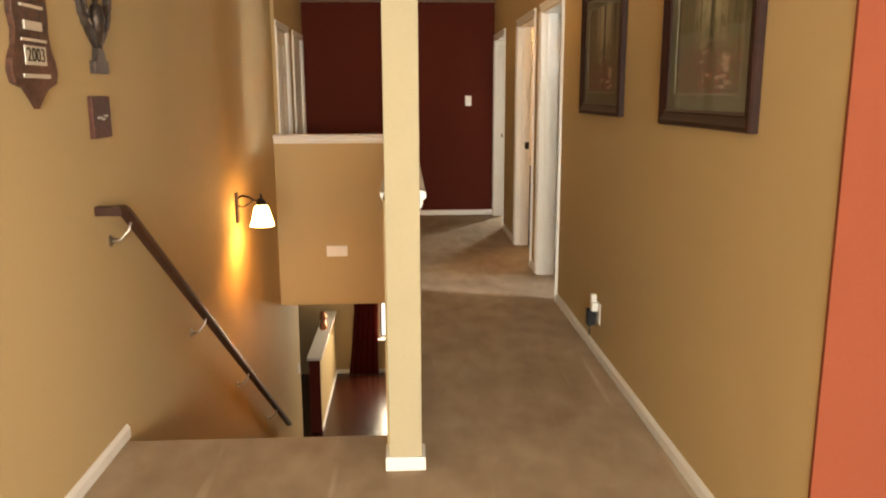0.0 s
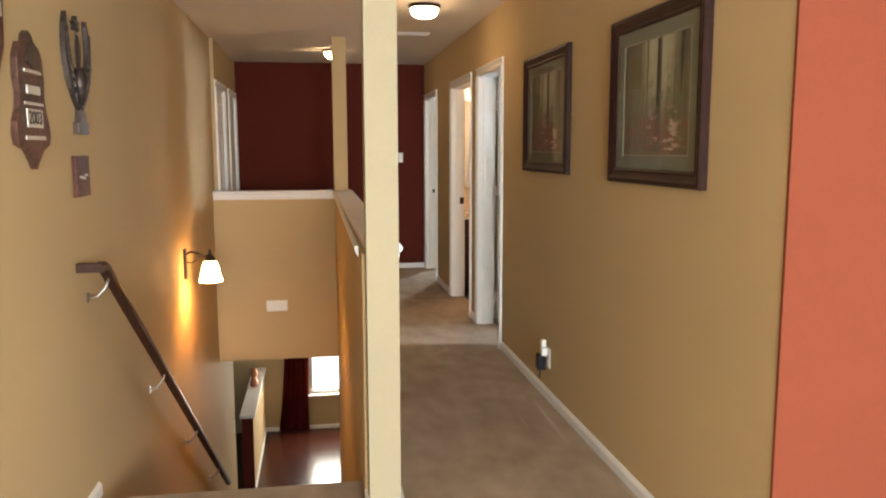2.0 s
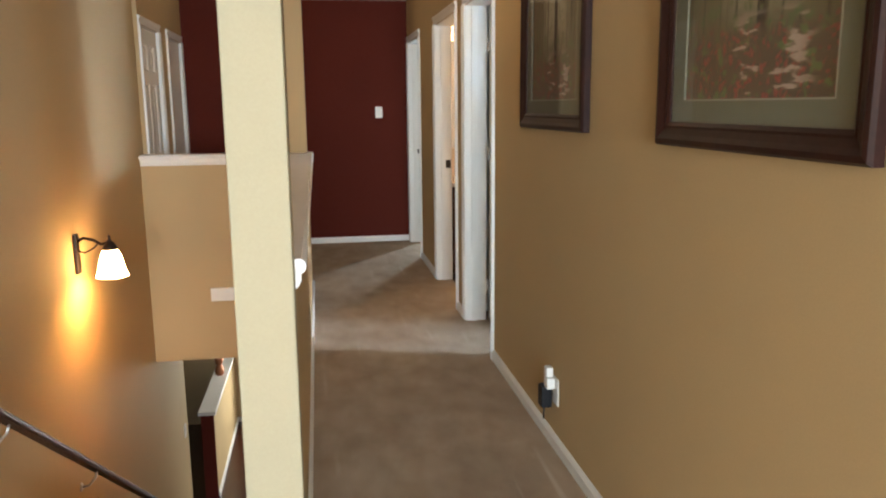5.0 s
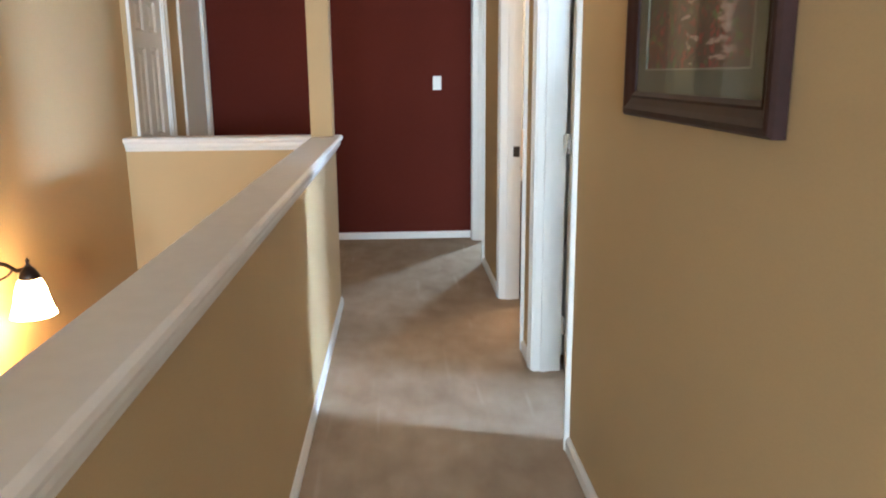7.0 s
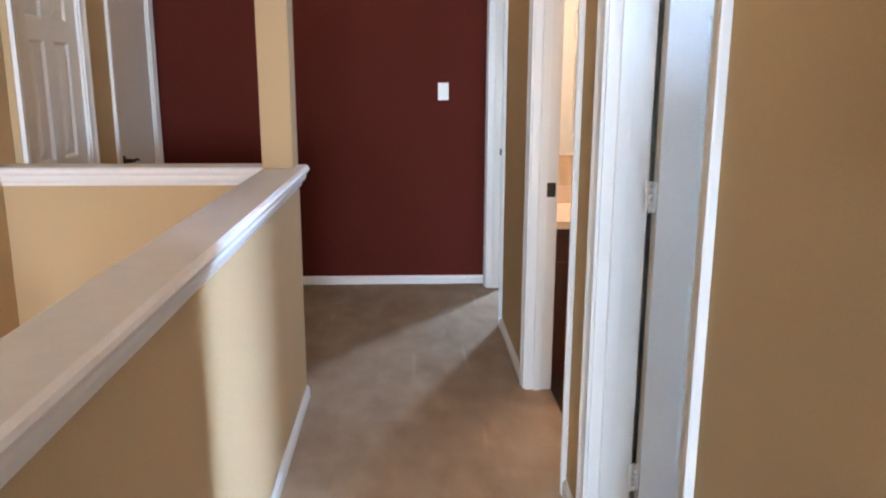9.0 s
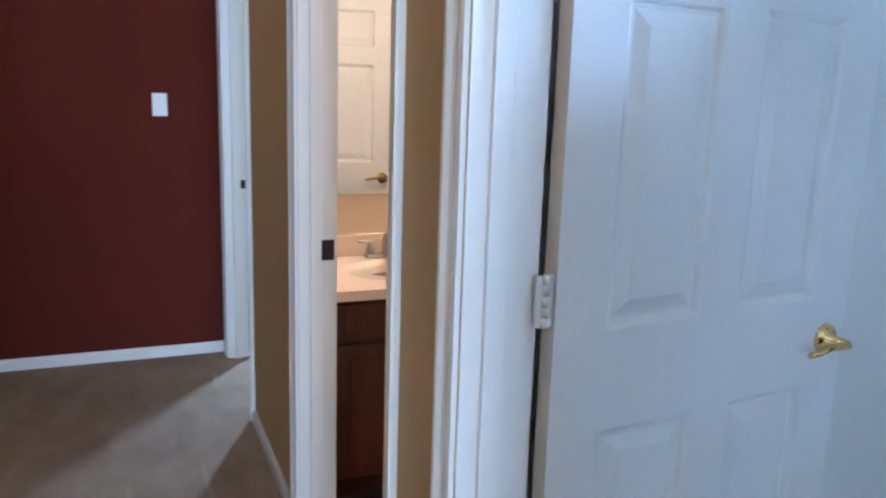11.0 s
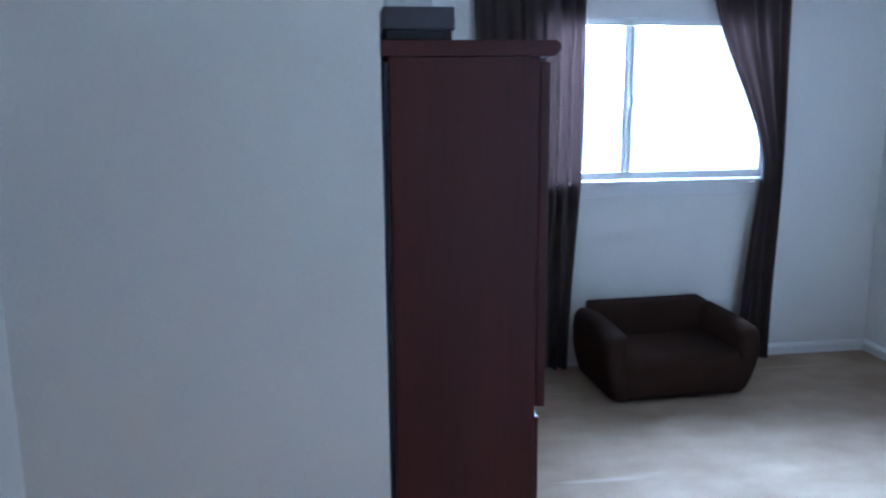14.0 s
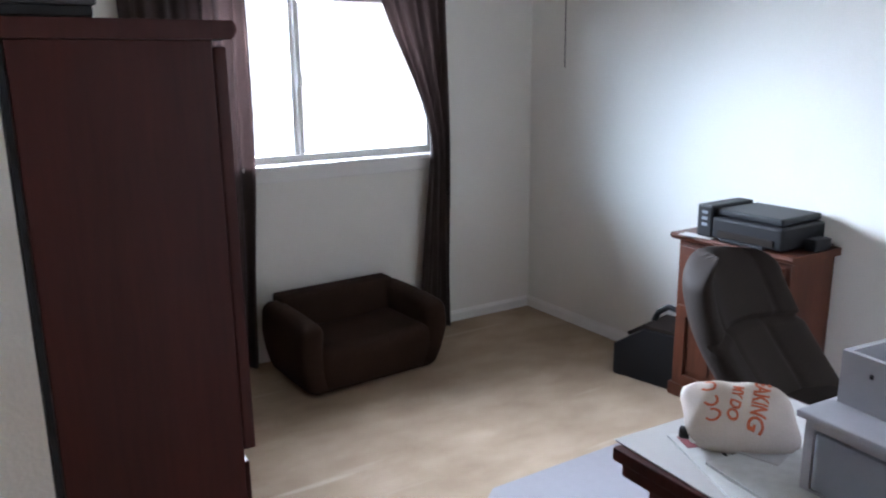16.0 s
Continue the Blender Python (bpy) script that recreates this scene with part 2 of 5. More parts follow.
def pierced(axis, a0, a1, us, vs, holes):
    """A slab across an axis, between a0 and a1, over the spans us and vs, with rectangular holes (u0, u1, v0, v1)."""
    cu = sorted({us[0], us[1], *[min(max(h[i], us[0]), us[1]) for h in holes for i in (0, 1)]})
    cv = sorted({vs[0], vs[1], *[min(max(h[i], vs[0]), vs[1]) for h in holes for i in (2, 3)]})
    full = {}
    for i in range(len(cu) - 1):
        for j in range(len(cv) - 1):
            u, v = (cu[i] + cu[i + 1]) / 2, (cv[j] + cv[j + 1]) / 2
            full[i, j] = not any(h[0] < u < h[1] and h[2] < v < h[3] for h in holes)
    bm = bmesh.new()
    seen = {}

    def vert(i, j, k):
        key = (i, j, k)
        if key not in seen:
            a, u, v = (a0, a1)[k], cu[i], cv[j]
            seen[key] = bm.verts.new({"x": (a, u, v), "y": (u, a, v), "z": (u, v, a)}[axis])
        return seen[key]

    for (i, j), on in full.items():
        if not on:
            continue
        for k in (0, 1):
            bm.faces.new([vert(i, j, k), vert(i + 1, j, k), vert(i + 1, j + 1, k), vert(i, j + 1, k)])
        for di, dj, e in ((-1, 0, ((i, j), (i, j + 1))), (1, 0, ((i + 1, j), (i + 1, j + 1))), (0, -1, ((i, j), (i + 1, j))), (0, 1, ((i, j + 1), (i + 1, j + 1)))):
            if not full.get((i + di, j + dj)):
                (p, q), (r, s) = e
                bm.faces.new([vert(p, q, 0), vert(r, s, 0), vert(r, s, 1), vert(p, q, 1)])
    return bm


def prism(profile, axis, a0, a1):
    """A profile of (u, v) points pushed along an axis: x gives (y, z), y gives (x, z), z gives (x, y)."""
    bm = bmesh.new()
    put = {"x": lambda a, u, v: (a, u, v), "y": lambda a, u, v: (u, a, v), "z": lambda a, u, v: (u, v, a)}[axis]
    e0 = [bm.verts.new(put(a0, u, v)) for u, v in profile]
    e1 = [bm.verts.new(put(a1, u, v)) for u, v in profile]
    n = len(profile)
    bm.faces.new(e0)
    bm.faces.new(e1[::-1])
    for i in range(n):
        bm.faces.new([e0[i], e0[(i + 1) % n], e1[(i + 1) % n], e1[i]])
    return bm


def lathe(rows, steps=24, axis="z"):
    """A turned shape from (radius, height) rows."""
    bm = bmesh.new()
    rings = []
    for r, h in rows:
        ring = []
        for i in range(steps):
            a = 2 * math.pi * i / steps
            c = (r * math.cos(a), r * math.sin(a), h)
            ring.append(bm.verts.new({"z": c, "x": (c[2], c[0], c[1]), "y": (c[0], c[2], c[1])}[axis]))
        rings.append(ring)
    for lo, hi in zip(rings, rings[1:]):
        for i in range(steps):
            bm.faces.new([lo[i], lo[(i + 1) % steps], hi[(i + 1) % steps], hi[i]])
    bm.faces.new(rings[0][::-1])
    bm.faces.new(rings[-1])
    return bm


def tube(points, radius, steps=10):
    """A round bar along points, with closed ends. radius: one number, or one for each point."""
    bm = bmesh.new()
    pts = [Vector(p) for p in points]
    rad = radius if isinstance(radius, (list, tuple)) else [radius] * len(pts)
    rings = []
    side = None
    for i, p in enumerate(pts):
        d = (pts[min(i + 1, len(pts) - 1)] - pts[max(i - 1, 0)]).normalized()
        if side is None:
            side = d.orthogonal().normalized()
        side = (side - d * side.dot(d)).normalized()
        up = d.cross(side)
        rings.append([bm.verts.new(p + rad[i] * (math.cos(2 * math.pi * k / steps) * side + math.sin(2 * math.pi * k / steps) * up)) for k in range(steps)])
    for lo, hi in zip(rings, rings[1:]):
        for i in range(steps):
            bm.faces.new([lo[i], lo[(i + 1) % steps], hi[(i + 1) % steps], hi[i]])
    bm.faces.new(rings[0][::-1])
    bm.faces.new(rings[-1])
    return bm


def move(bm, m):
    bmesh.ops.transform(bm, matrix=m, verts=list(bm.verts))
    return bm


def merge(*bms):
    out = bmesh.new()
    for b in bms:
        me = bpy.data.meshes.new("tmp")
        b.to_mesh(me)
        b.free()
        out.from_mesh(me)
        bpy.data.meshes.remove(me)
    return out


# ---- structure: upper floor ----
solid("floor", pierced("z", -0.28, 0.0, (LX - 0.12, 5.0), (-4.2, 9.6), [(LX - 0.2, HWL + 0.05, NOSE, HY + 0.06)]), CARPET,
      "beige brown carpet with worn vacuum marks", "carpet floor")
solid("ceiling", pierced("z", CEIL, CEIL + 0.12, (LX - 0.12, 5.0), (-4.2, 9.6), []), CEILP, "pale textured painted ceiling", "ceiling")
solid("wall_left", pierced("x", LX - 0.12, LX, (-4.2, 7.78), (LOW, CEIL), [(6.83, 8.1, -0.4, CEIL)]), TAN,
      "tan painted stairwell wall", "wall")
solid("wall_left_far", pierced("x", LX - 0.12, LFX, (6.832, RED - 0.001), (0.0, CEIL), [(*L1, 0, DH), (*L2, 0, DH)]), TAN,
      "tan painted wall with two white doors", "wall")
solid("wall_right", pierced("x", RX, RB, (1.396, RED), (0, CEIL), [(*D1, 0, DH), (*D2, 0, DH), (*D3, 0, DH)]), TAN,
      "tan painted hallway wall with three doorways", "wall")
solid("wall_salmon", pierced("y", 1.384, 1.504, (RB, 5.0), (0, CEIL), []), SALMON, "salmon painted wall of the front room", "wall")
solid("wall_salmon_return", block(RX - 0.003, RB, 1.384, 1.396, 0, CEIL), SALMON, "salmon painted wall end", "wall")
solid("wall_red", pierced("y", RED, RED + 0.12, (LX - 0.12, RB), (0, CEIL), []), REDP, "dark red painted end wall", "wall")
# half walls round the stairwell
solid("half_wall", pierced("x", HWL, HWR, (2.459, HY + 0.05), (LOW, 1.037), []), TAN, "tan painted half wall beside the stairs", "half wall")
solid("half_wall_cross", pierced("y", HY, HY + 0.13, (LX, HWL), (-0.53, 1.037), []), TAN, "tan painted half wall across the stairwell", "half wall")
solid("post", block(HWL + 0.010, HWR + 0.018, 2.350, 2.458, 0.0, CEIL, 0.004), POSTP, "cream painted square post up to the ceiling", "post")
solid("column", block(HWL - 0.010, HWR - 0.002, HY - 0.10, HY + 0.045, 1.0735, CEIL, 0.004), TAN, "cream painted square post on the half wall", "post")

# front room behind the start: unseen closing walls, cream to bounce more light
solid("wall_front_room", pierced("y", -4.2, -4.08, (LX - 0.12, 5.0), (0, CEIL), [(-0.80, 1.24, 0.6, 2.1)]), CREAM, "unseen cream wall closing the front room", "wall")
# opening added to let the side fill in
solid("wall_front_side", pierced("x", 4.88, 5.0, (-4.2, 1.48), (0, CEIL), [(-2.6, -0.2, 0.75, 2.1)]), CREAM, "unseen cream side wall with an opening for the fill lamp", "wall")

# office
solid("wall_office_window", pierced("x", OXW, OXW + 0.13, (OYR - 0.12, 6.0), (0, CEIL), [(2.98, 4.18, 0.97, 1.76)]), OFFICE, "pale office wall with the window", "wall")
solid("wall_office_back", pierced("y", OYR - 0.12, OYR, (RB, OXW), (0, CEIL), []), OFFICE, "pale office wall", "wall")
solid("wall_office_hall", pierced("x", RB + 0.001, RB + 0.012, (OYR, 5.78), (0, CEIL), [(*D1, 0, DH)]), OFFICE, "pale office side of the hallway wall", "wall")
solid("wall_office_closet", pierced("x", EX, EX + 0.10, (EY, 5.78), (0, CEIL), []), OFFICE, "pale closet end wall facing the door", "wall")
solid("wall_office_closet_side", pierced("y", EY, EY + 0.10, (EX + 0.10, OXW), (0, CEIL), []), OFFICE, "pale closet wall", "wall")
solid("wall_bath_office", pierced("y", 5.78, 5.87, (RB, OXW), (0, CEIL), []), OFFICE, "pale wall between office and bathroom", "wall")
# bathroom shell
solid("wall_bath_far", pierced("y", 7.45, 7.57, (RB, 3.2), (0, CEIL), []), BATHP, "peach painted bathroom wall", "wall")
solid("wall_bath_side", pierced("x", 3.1, 3.2, (5.87, 7.45), (0, CEIL), []), BATHP, "peach painted bathroom side wall", "wall")
# end room shell
solid("wall_end_room", pierced("x", 3.1, 3.2, (7.57, 9.6), (0, CEIL), []), OFFICE, "pale end room wall", "wall")
solid("wall_end_room_far", pierced("y", 9.48, 9.6, (RB, 3.1), (0, CEIL), []), OFFICE, "pale end room wall", "wall")

# lower floor
solid("floor_lower", pierced("z", LOW - 0.1, LOW, (-3.2, 2.4), (2.3, 10.9), []), LOWFLOOR, "glossy dark red wooden floor downstairs", "wood floor")
solid("wall_lower_far", pierced("y", 10.65, 10.77, (-3.2, 2.4), (LOW, -0.28), [(-0.47, 0.40, -2.16, -1.1)]), TAN, "tan painted wall downstairs with a window", "wall")
solid("wall_lower_right", pierced("x", 2.28, 2.4, (6.8, 10.65), (LOW, -0.28), []), TAN, "tan painted wall downstairs", "wall")
solid("wall_lower_left", pierced("x", -3.2, -3.08, (6.8, 10.65), (LOW, -0.28), []), REDP, "dark red painted wall downstairs", "wall")
solid("ceiling_lower", block(-3.2, 2.4, HY + 0.13, 10.77, -0.53, -0.29), CEILP, "pale ceiling downstairs", "ceiling")
solid("pony_wall", block(-1.26, -1.13, 8.60, 10.65, LOW, -1.76), TAN, "tan low wall downstairs", "half wall")

# stairs
stair = bmesh.new()
RISE, RUN = LOW / -14, 0.277
for i in range(13):
    add_box(stair, LX, HWL, NOSE + i * RUN - (0.025 if i else 0), NOSE + (i + 1) * RUN, LOW, -RISE * (i + 1))
solid("stairs", stair, CARPET, "carpeted straight stairs going down", "stairs")

# ---- trim: baseboards, casings, jambs ----


def baseboard(name, axis, face, out, a0, a1, h=0.060):
    """A skirting board against a wall face; out is +1 or -1, the way it stands off the wall."""
    t = 0.014
    prof = [(0, 0), (t, 0), (t, h * 0.72), (t * 0.75, h * 0.82), (t * 0.55, h * 0.9), (t * 0.3, h), (0, h)]
    return solid(name, prism([(face + out * u, v + 0.002) for u, v in prof], axis, a0, a1), WHITE, "white painted wooden baseboard", "baseboard")


BASE = "baseboard"
baseboard(BASE, "y", RX, -1, 1.396, D1[0] - 0.062)
baseboard(BASE, "y", RX, -1, D1[1] + 0.062, D2[0] - 0.062)
baseboard(BASE, "y", RX, -1, D2[1] + 0.062, D3[0] - 0.01)
baseboard(BASE, "y", HWR, 1, 2.46, HY + 0.05)
baseboard(BASE, "x", RED, -1, LFX, RX - 0.0)
baseboard(BASE, "y", LX, 1, -4.0, NOSE + 0.04)
baseboard(BASE, "x", OYR, 1, RB + 0.02, OXW)
baseboard(BASE, "y", OXW, -1, OYR + 0.015, EY)
baseboard(BASE, "x", 10.65, -1, -1.13, 2.28)
baseboard(BASE, "y", EX, -1, EY, 5.78)
solid("baseboard_post", boxes((HWL - 0.004, HWR + 0.032, 2.336, 2.349, 0, 0.055), (HWR + 0.019, HWR + 0.032, 2.3495, 2.458, 0, 0.055), (HWL - 0.004, HWL + 0.009, 2.3495, 2.458, 0, 0.055), bevel=0.003),
      WHITE, "white baseboard round the post", "baseboard")


def casing(name, face, out, y0, y1, zt, far_cut=None):
    """White moulded casing round an opening in a wall across x."""
    w = 0.058
    prof = [(0, 0), (0.010, 0), (0.012, 0.012), (0.009, 0.018), (0.013, 0.034), (0.019, 0.046), (0.019, 0.056), (0.014, w), (0, w)]
    top = thing(name, pose(0, 0, 0), "white moulded door casing", "door casing", kind="structure")
    part("leg", prism([(face + out * u, y0 - 0.004 - v) for u, v in prof], "z", 0.002, zt + 0.004), WHITE, top)
    w2 = prof if far_cut is None else [(u, min(v, far_cut)) for u, v in prof]
    part("leg", prism([(face + out * u, y1 + 0.004 + v) for u, v in w2], "z", 0.002, zt + 0.004), WHITE, top)
    part("head", prism([(face + out * u, zt + 0.004 + v) for u, v in prof], "y", y0 - 0.062, y1 + (0.062 if far_cut is None else far_cut)), WHITE, top)
    return top


def jamb(name, x0, x1, y0, y1, zt, stop_at):
    """White lining of an opening, with the door stop."""
    top = thing(name, pose(0, 0, 0), "white painted door jamb", "door jamb", kind="structure")
    t = 0.006
    part("side", boxes((x0, x1, y0, y0 + t, 0, zt), (stop_at, stop_at + 0.034, y0 + t, y0 + t + 0.011, 0, zt - t), bevel=0.0015), WHITE, top)
    part("side", boxes((x0, x1, y1 - t, y1, 0, zt), (stop_at, stop_at + 0.034, y1 - t - 0.011, y1 - t, 0, zt - t), bevel=0.0015), WHITE, top)
    part("lintel", boxes((x0, x1, y0 + t, y1 - t, zt - t, zt), bevel=0.0015), WHITE, top)
    return top


casing("door_casing_1", RX, -1, *D1, DH)
casing("door_casing_2", RX, -1, *D2, DH)
casing("door_casing_3", RX, -1, *D3, DH)
casing("door_casing_4", LFX, 1, *L1, DH)
casing("door_casing_5", LFX, 1, *L2, DH)
jamb("door_jamb_1", RX - 0.001, RB + 0.014, *D1, DH, RX + 0.035)
jm2 = jamb("door_jamb_2", RX - 0.001, RB + 0.002, *D2, DH, RX + 0.035)
jm3 = jamb("door_jamb_3", RX - 0.001, RB + 0.002, *D3, DH, RX + 0.035)
jamb("door_jamb_4", LX - 0.10, LFX + 0.001, *L1, DH, LX - 0.02)
jamb("door_jamb_5", LX - 0.10, LFX + 0.001, *L2, DH, LX - 0.02)
part("strike_plate", boxes((RX + 0.072, RX + 0.112, D2[1] - 0.009, D2[1] - 0.005, 0.92, 0.985), bevel=0.001), BRONZE, jm2, "dark bronze strike plate")
part("strike_plate", boxes((RX + 0.076, RX + 0.10, D3[1] - 0.009, D3[1] - 0.005, 0.93, 0.975), bevel=0.001), BRONZE, jm3, "dark bronze strike plate")

# caps on the half walls
nose = [(-0.008, 0.0), (0.155, 0.0), (0.161, 0.006), (0.164, 0.016), (0.161, 0.026), (0.152, 0.034), (-0.006, 0.034), (-0.015, 0.026), (-0.018, 0.016), (-0.015, 0.006)]
cap = thing("half_wall_cap", pose(0, 0, 0), "white painted wooden cap with moulded edge", "wall cap", kind="structure")
board = prism([(HWL + u, 1.039 + v) for u, v in nose], "y", 2.46, HY + 0.055)
for v in board.verts:
    if v.co.y < 2.5 and v.co.x < HWL + 0.02:
        v.co.x = HWL + 0.02
part("board", board, CAPW, cap)
bed = [(0, 0), (0.004, 0.0), (0.007, 0.012), (0.014, 0.022), (0.017, 0.034), (0.017, 0.046), (0, 0.046)]
part("moulding", prism([(HWR + 0.001 + u * 1.8, 0.983 + v * 1.2) for u, v in bed], "y", 2.46, HY + 0.05), WHITE, cap)
part("moulding", prism([(HWL - 0.001 - u, 0.992 + v) for u, v in bed], "y", 2.70, HY), WHITE, cap)
cap2 = thing("half_wall_cap_cross", pose(0, 0, 0), "white painted wooden cap across the stairwell", "wall cap", kind="structure")
part("board", prism([(HY - 0.03 + u * 0.93, 1.038 + v) for u, v in nose], "x", LX + 0.001, HWL - 0.019), CAPW, cap2)
part("moulding", prism([(HY - 0.001 - u, 0.992 + v) for u, v in bed], "x", LX, HWL), WHITE, cap2)

# ---- doors ----


def door_leaf(parent, w, h=2.02, t=0.035, off=0.0):
    """A six-panel leaf in local x (0 to w) and z; thickness along y, centred."""
    st, mu = 0.112, 0.10
    pw = (w - 2 * st - mu) / 2
    cols = [(st, st + pw), (st + pw + mu, w - st)]
    rows = [(0.21, 0.86), (1.045, 1.605), (1.70, 1.905)]
    holes = [(a, b, c, d) for a, b in cols for c, d in rows]
    holes = [(a + off, b + off, c, d) for a, b, c, d in holes]
    leaf = part("leaf", pierced("y", -t / 2, t / 2, (off, off + w), (0.008, h), holes), DOORW, parent)
    for a, b, c, d in holes:
        bm = bmesh.new()
        for s in (-1, 1):
            rings = []
            for inset, depth in ((0, t / 2), (0.008, t / 2 - 0.004), (0.014, t / 2 - 0.013), (0.022, t / 2 - 0.013), (0.050, t / 2 - 0.003)):
                rings.append([bm.verts.new((x, s * depth, z)) for x, z in ((a + inset, c + inset), (b - inset, c + inset), (b - inset, d - inset), (a + inset, d - inset))])
            for lo, hi in zip(rings, rings[1:]):
                for i in range(4):
                    bm.faces.new([lo[i], lo[(i + 1) % 4], hi[(i + 1) % 4], hi[i]])
            bm.faces.new(rings[-1])
        part("panel", bm, DOORW, leaf)
    return leaf


def lever(parent, x, z, y, out, way, mat=None):
    """Rose and lever; out: side of the leaf, way: -1 or +1 along x."""
    mat = mat or BRASS
    rose = part("door_handle", move(lathe([(0.006, 0.0), (0.033, 0.0), (0.033, 0.004), (0.028, 0.009), (0.014, 0.012), (0.011, 0.052), (0.009, 0.056)], 24, "y"), pose(x, y, z) @ Matrix.Diagonal((1, out, 1, 1))), mat, parent, "brass lever handle on a round rose", True)
    pts = [(x, y + out * 0.052, z), (x + way * 0.02, y + out * 0.057, z + 0.001), (x + way * 0.06, y + out * 0.058, z + 0.004), (x + way * 0.095, y + out * 0.056, z - 0.004), (x + way * 0.115, y + out * 0.050, z - 0.008)]
    part("lever", tube(pts, [0.010, 0.0095, 0.008, 0.0075, 0.006], 10), mat, rose, "", True)
    return rose


def hinge(parent, x, y, z):
    h = part("hinge", boxes((x - 0.004, x + 0.030, y - 0.0015, y + 0.0015, z - 0.044, z + 0.044)), PLASTICW, parent, "white painted hinge")
    for k in range(5):
        part("knuckle", move(lathe([(0.0062, -0.0085), (0.0062, 0.0085)], 12), pose(x + 0.014, y - 0.003, z - 0.036 + 0.018 * k)), PLASTICW, h, "", True)


d1 = thing("door_1", pose(RB + 0.010, D1[1] - 0.012, 0, 0, 0, 6.5), "white six-panel door standing open into the office", "door", kind="structure")
door_leaf(d1, 0.778, off=0.026)
lever(d1, 0.745, 0.955, -0.0175, -1, -1)
lever(d1, 0.745, 0.955, 0.0175, 1, -1)
part("latch", boxes((0.8035, 0.8065, -0.011, 0.011, 0.925, 0.985), bevel=0.0008), BRASS, d1, "brass latch plate")
for zh in (0.24, 1.11, 1.80):
    hinge(d1, -0.008, -0.012, zh)

d2 = thing("door_2", pose(RB + 0.012, D2[0] + 0.012, 0, 0, 0, 7), "white six-panel door standing open into the bathroom", "door", kind="structure")
door_leaf(d2, 0.86)
lever(d2, 0.80, 0.955, 0.0175, 1, -1)
for zh in (0.24, 1.11, 1.80):
    hinge(d2, 0.0, 0.012, zh)

d4 = thing("door_4", pose(LFX - 0.03, L1[0] + 0.009, 0, 0, 0, 90), "closed white six-panel closet door", "door", kind="structure")
door_leaf(d4, L1[1] - L1[0] - 0.018)
d5 = thing("door_5", pose(LFX - 0.03, L2[0] + 0.009, 0, 0, 0, 90), "closed flat white door with a lever handle", "door", kind="structure")
part("leaf", block(0.0, L2[1] - L2[0] - 0.018, -0.0175, 0.0175, 0.008, 2.02, 0.002), DOORW, d5)
lever(d5, 0.06, 0.955, -0.0175, -1, 1, BRONZE)

# ---- hall: things ----


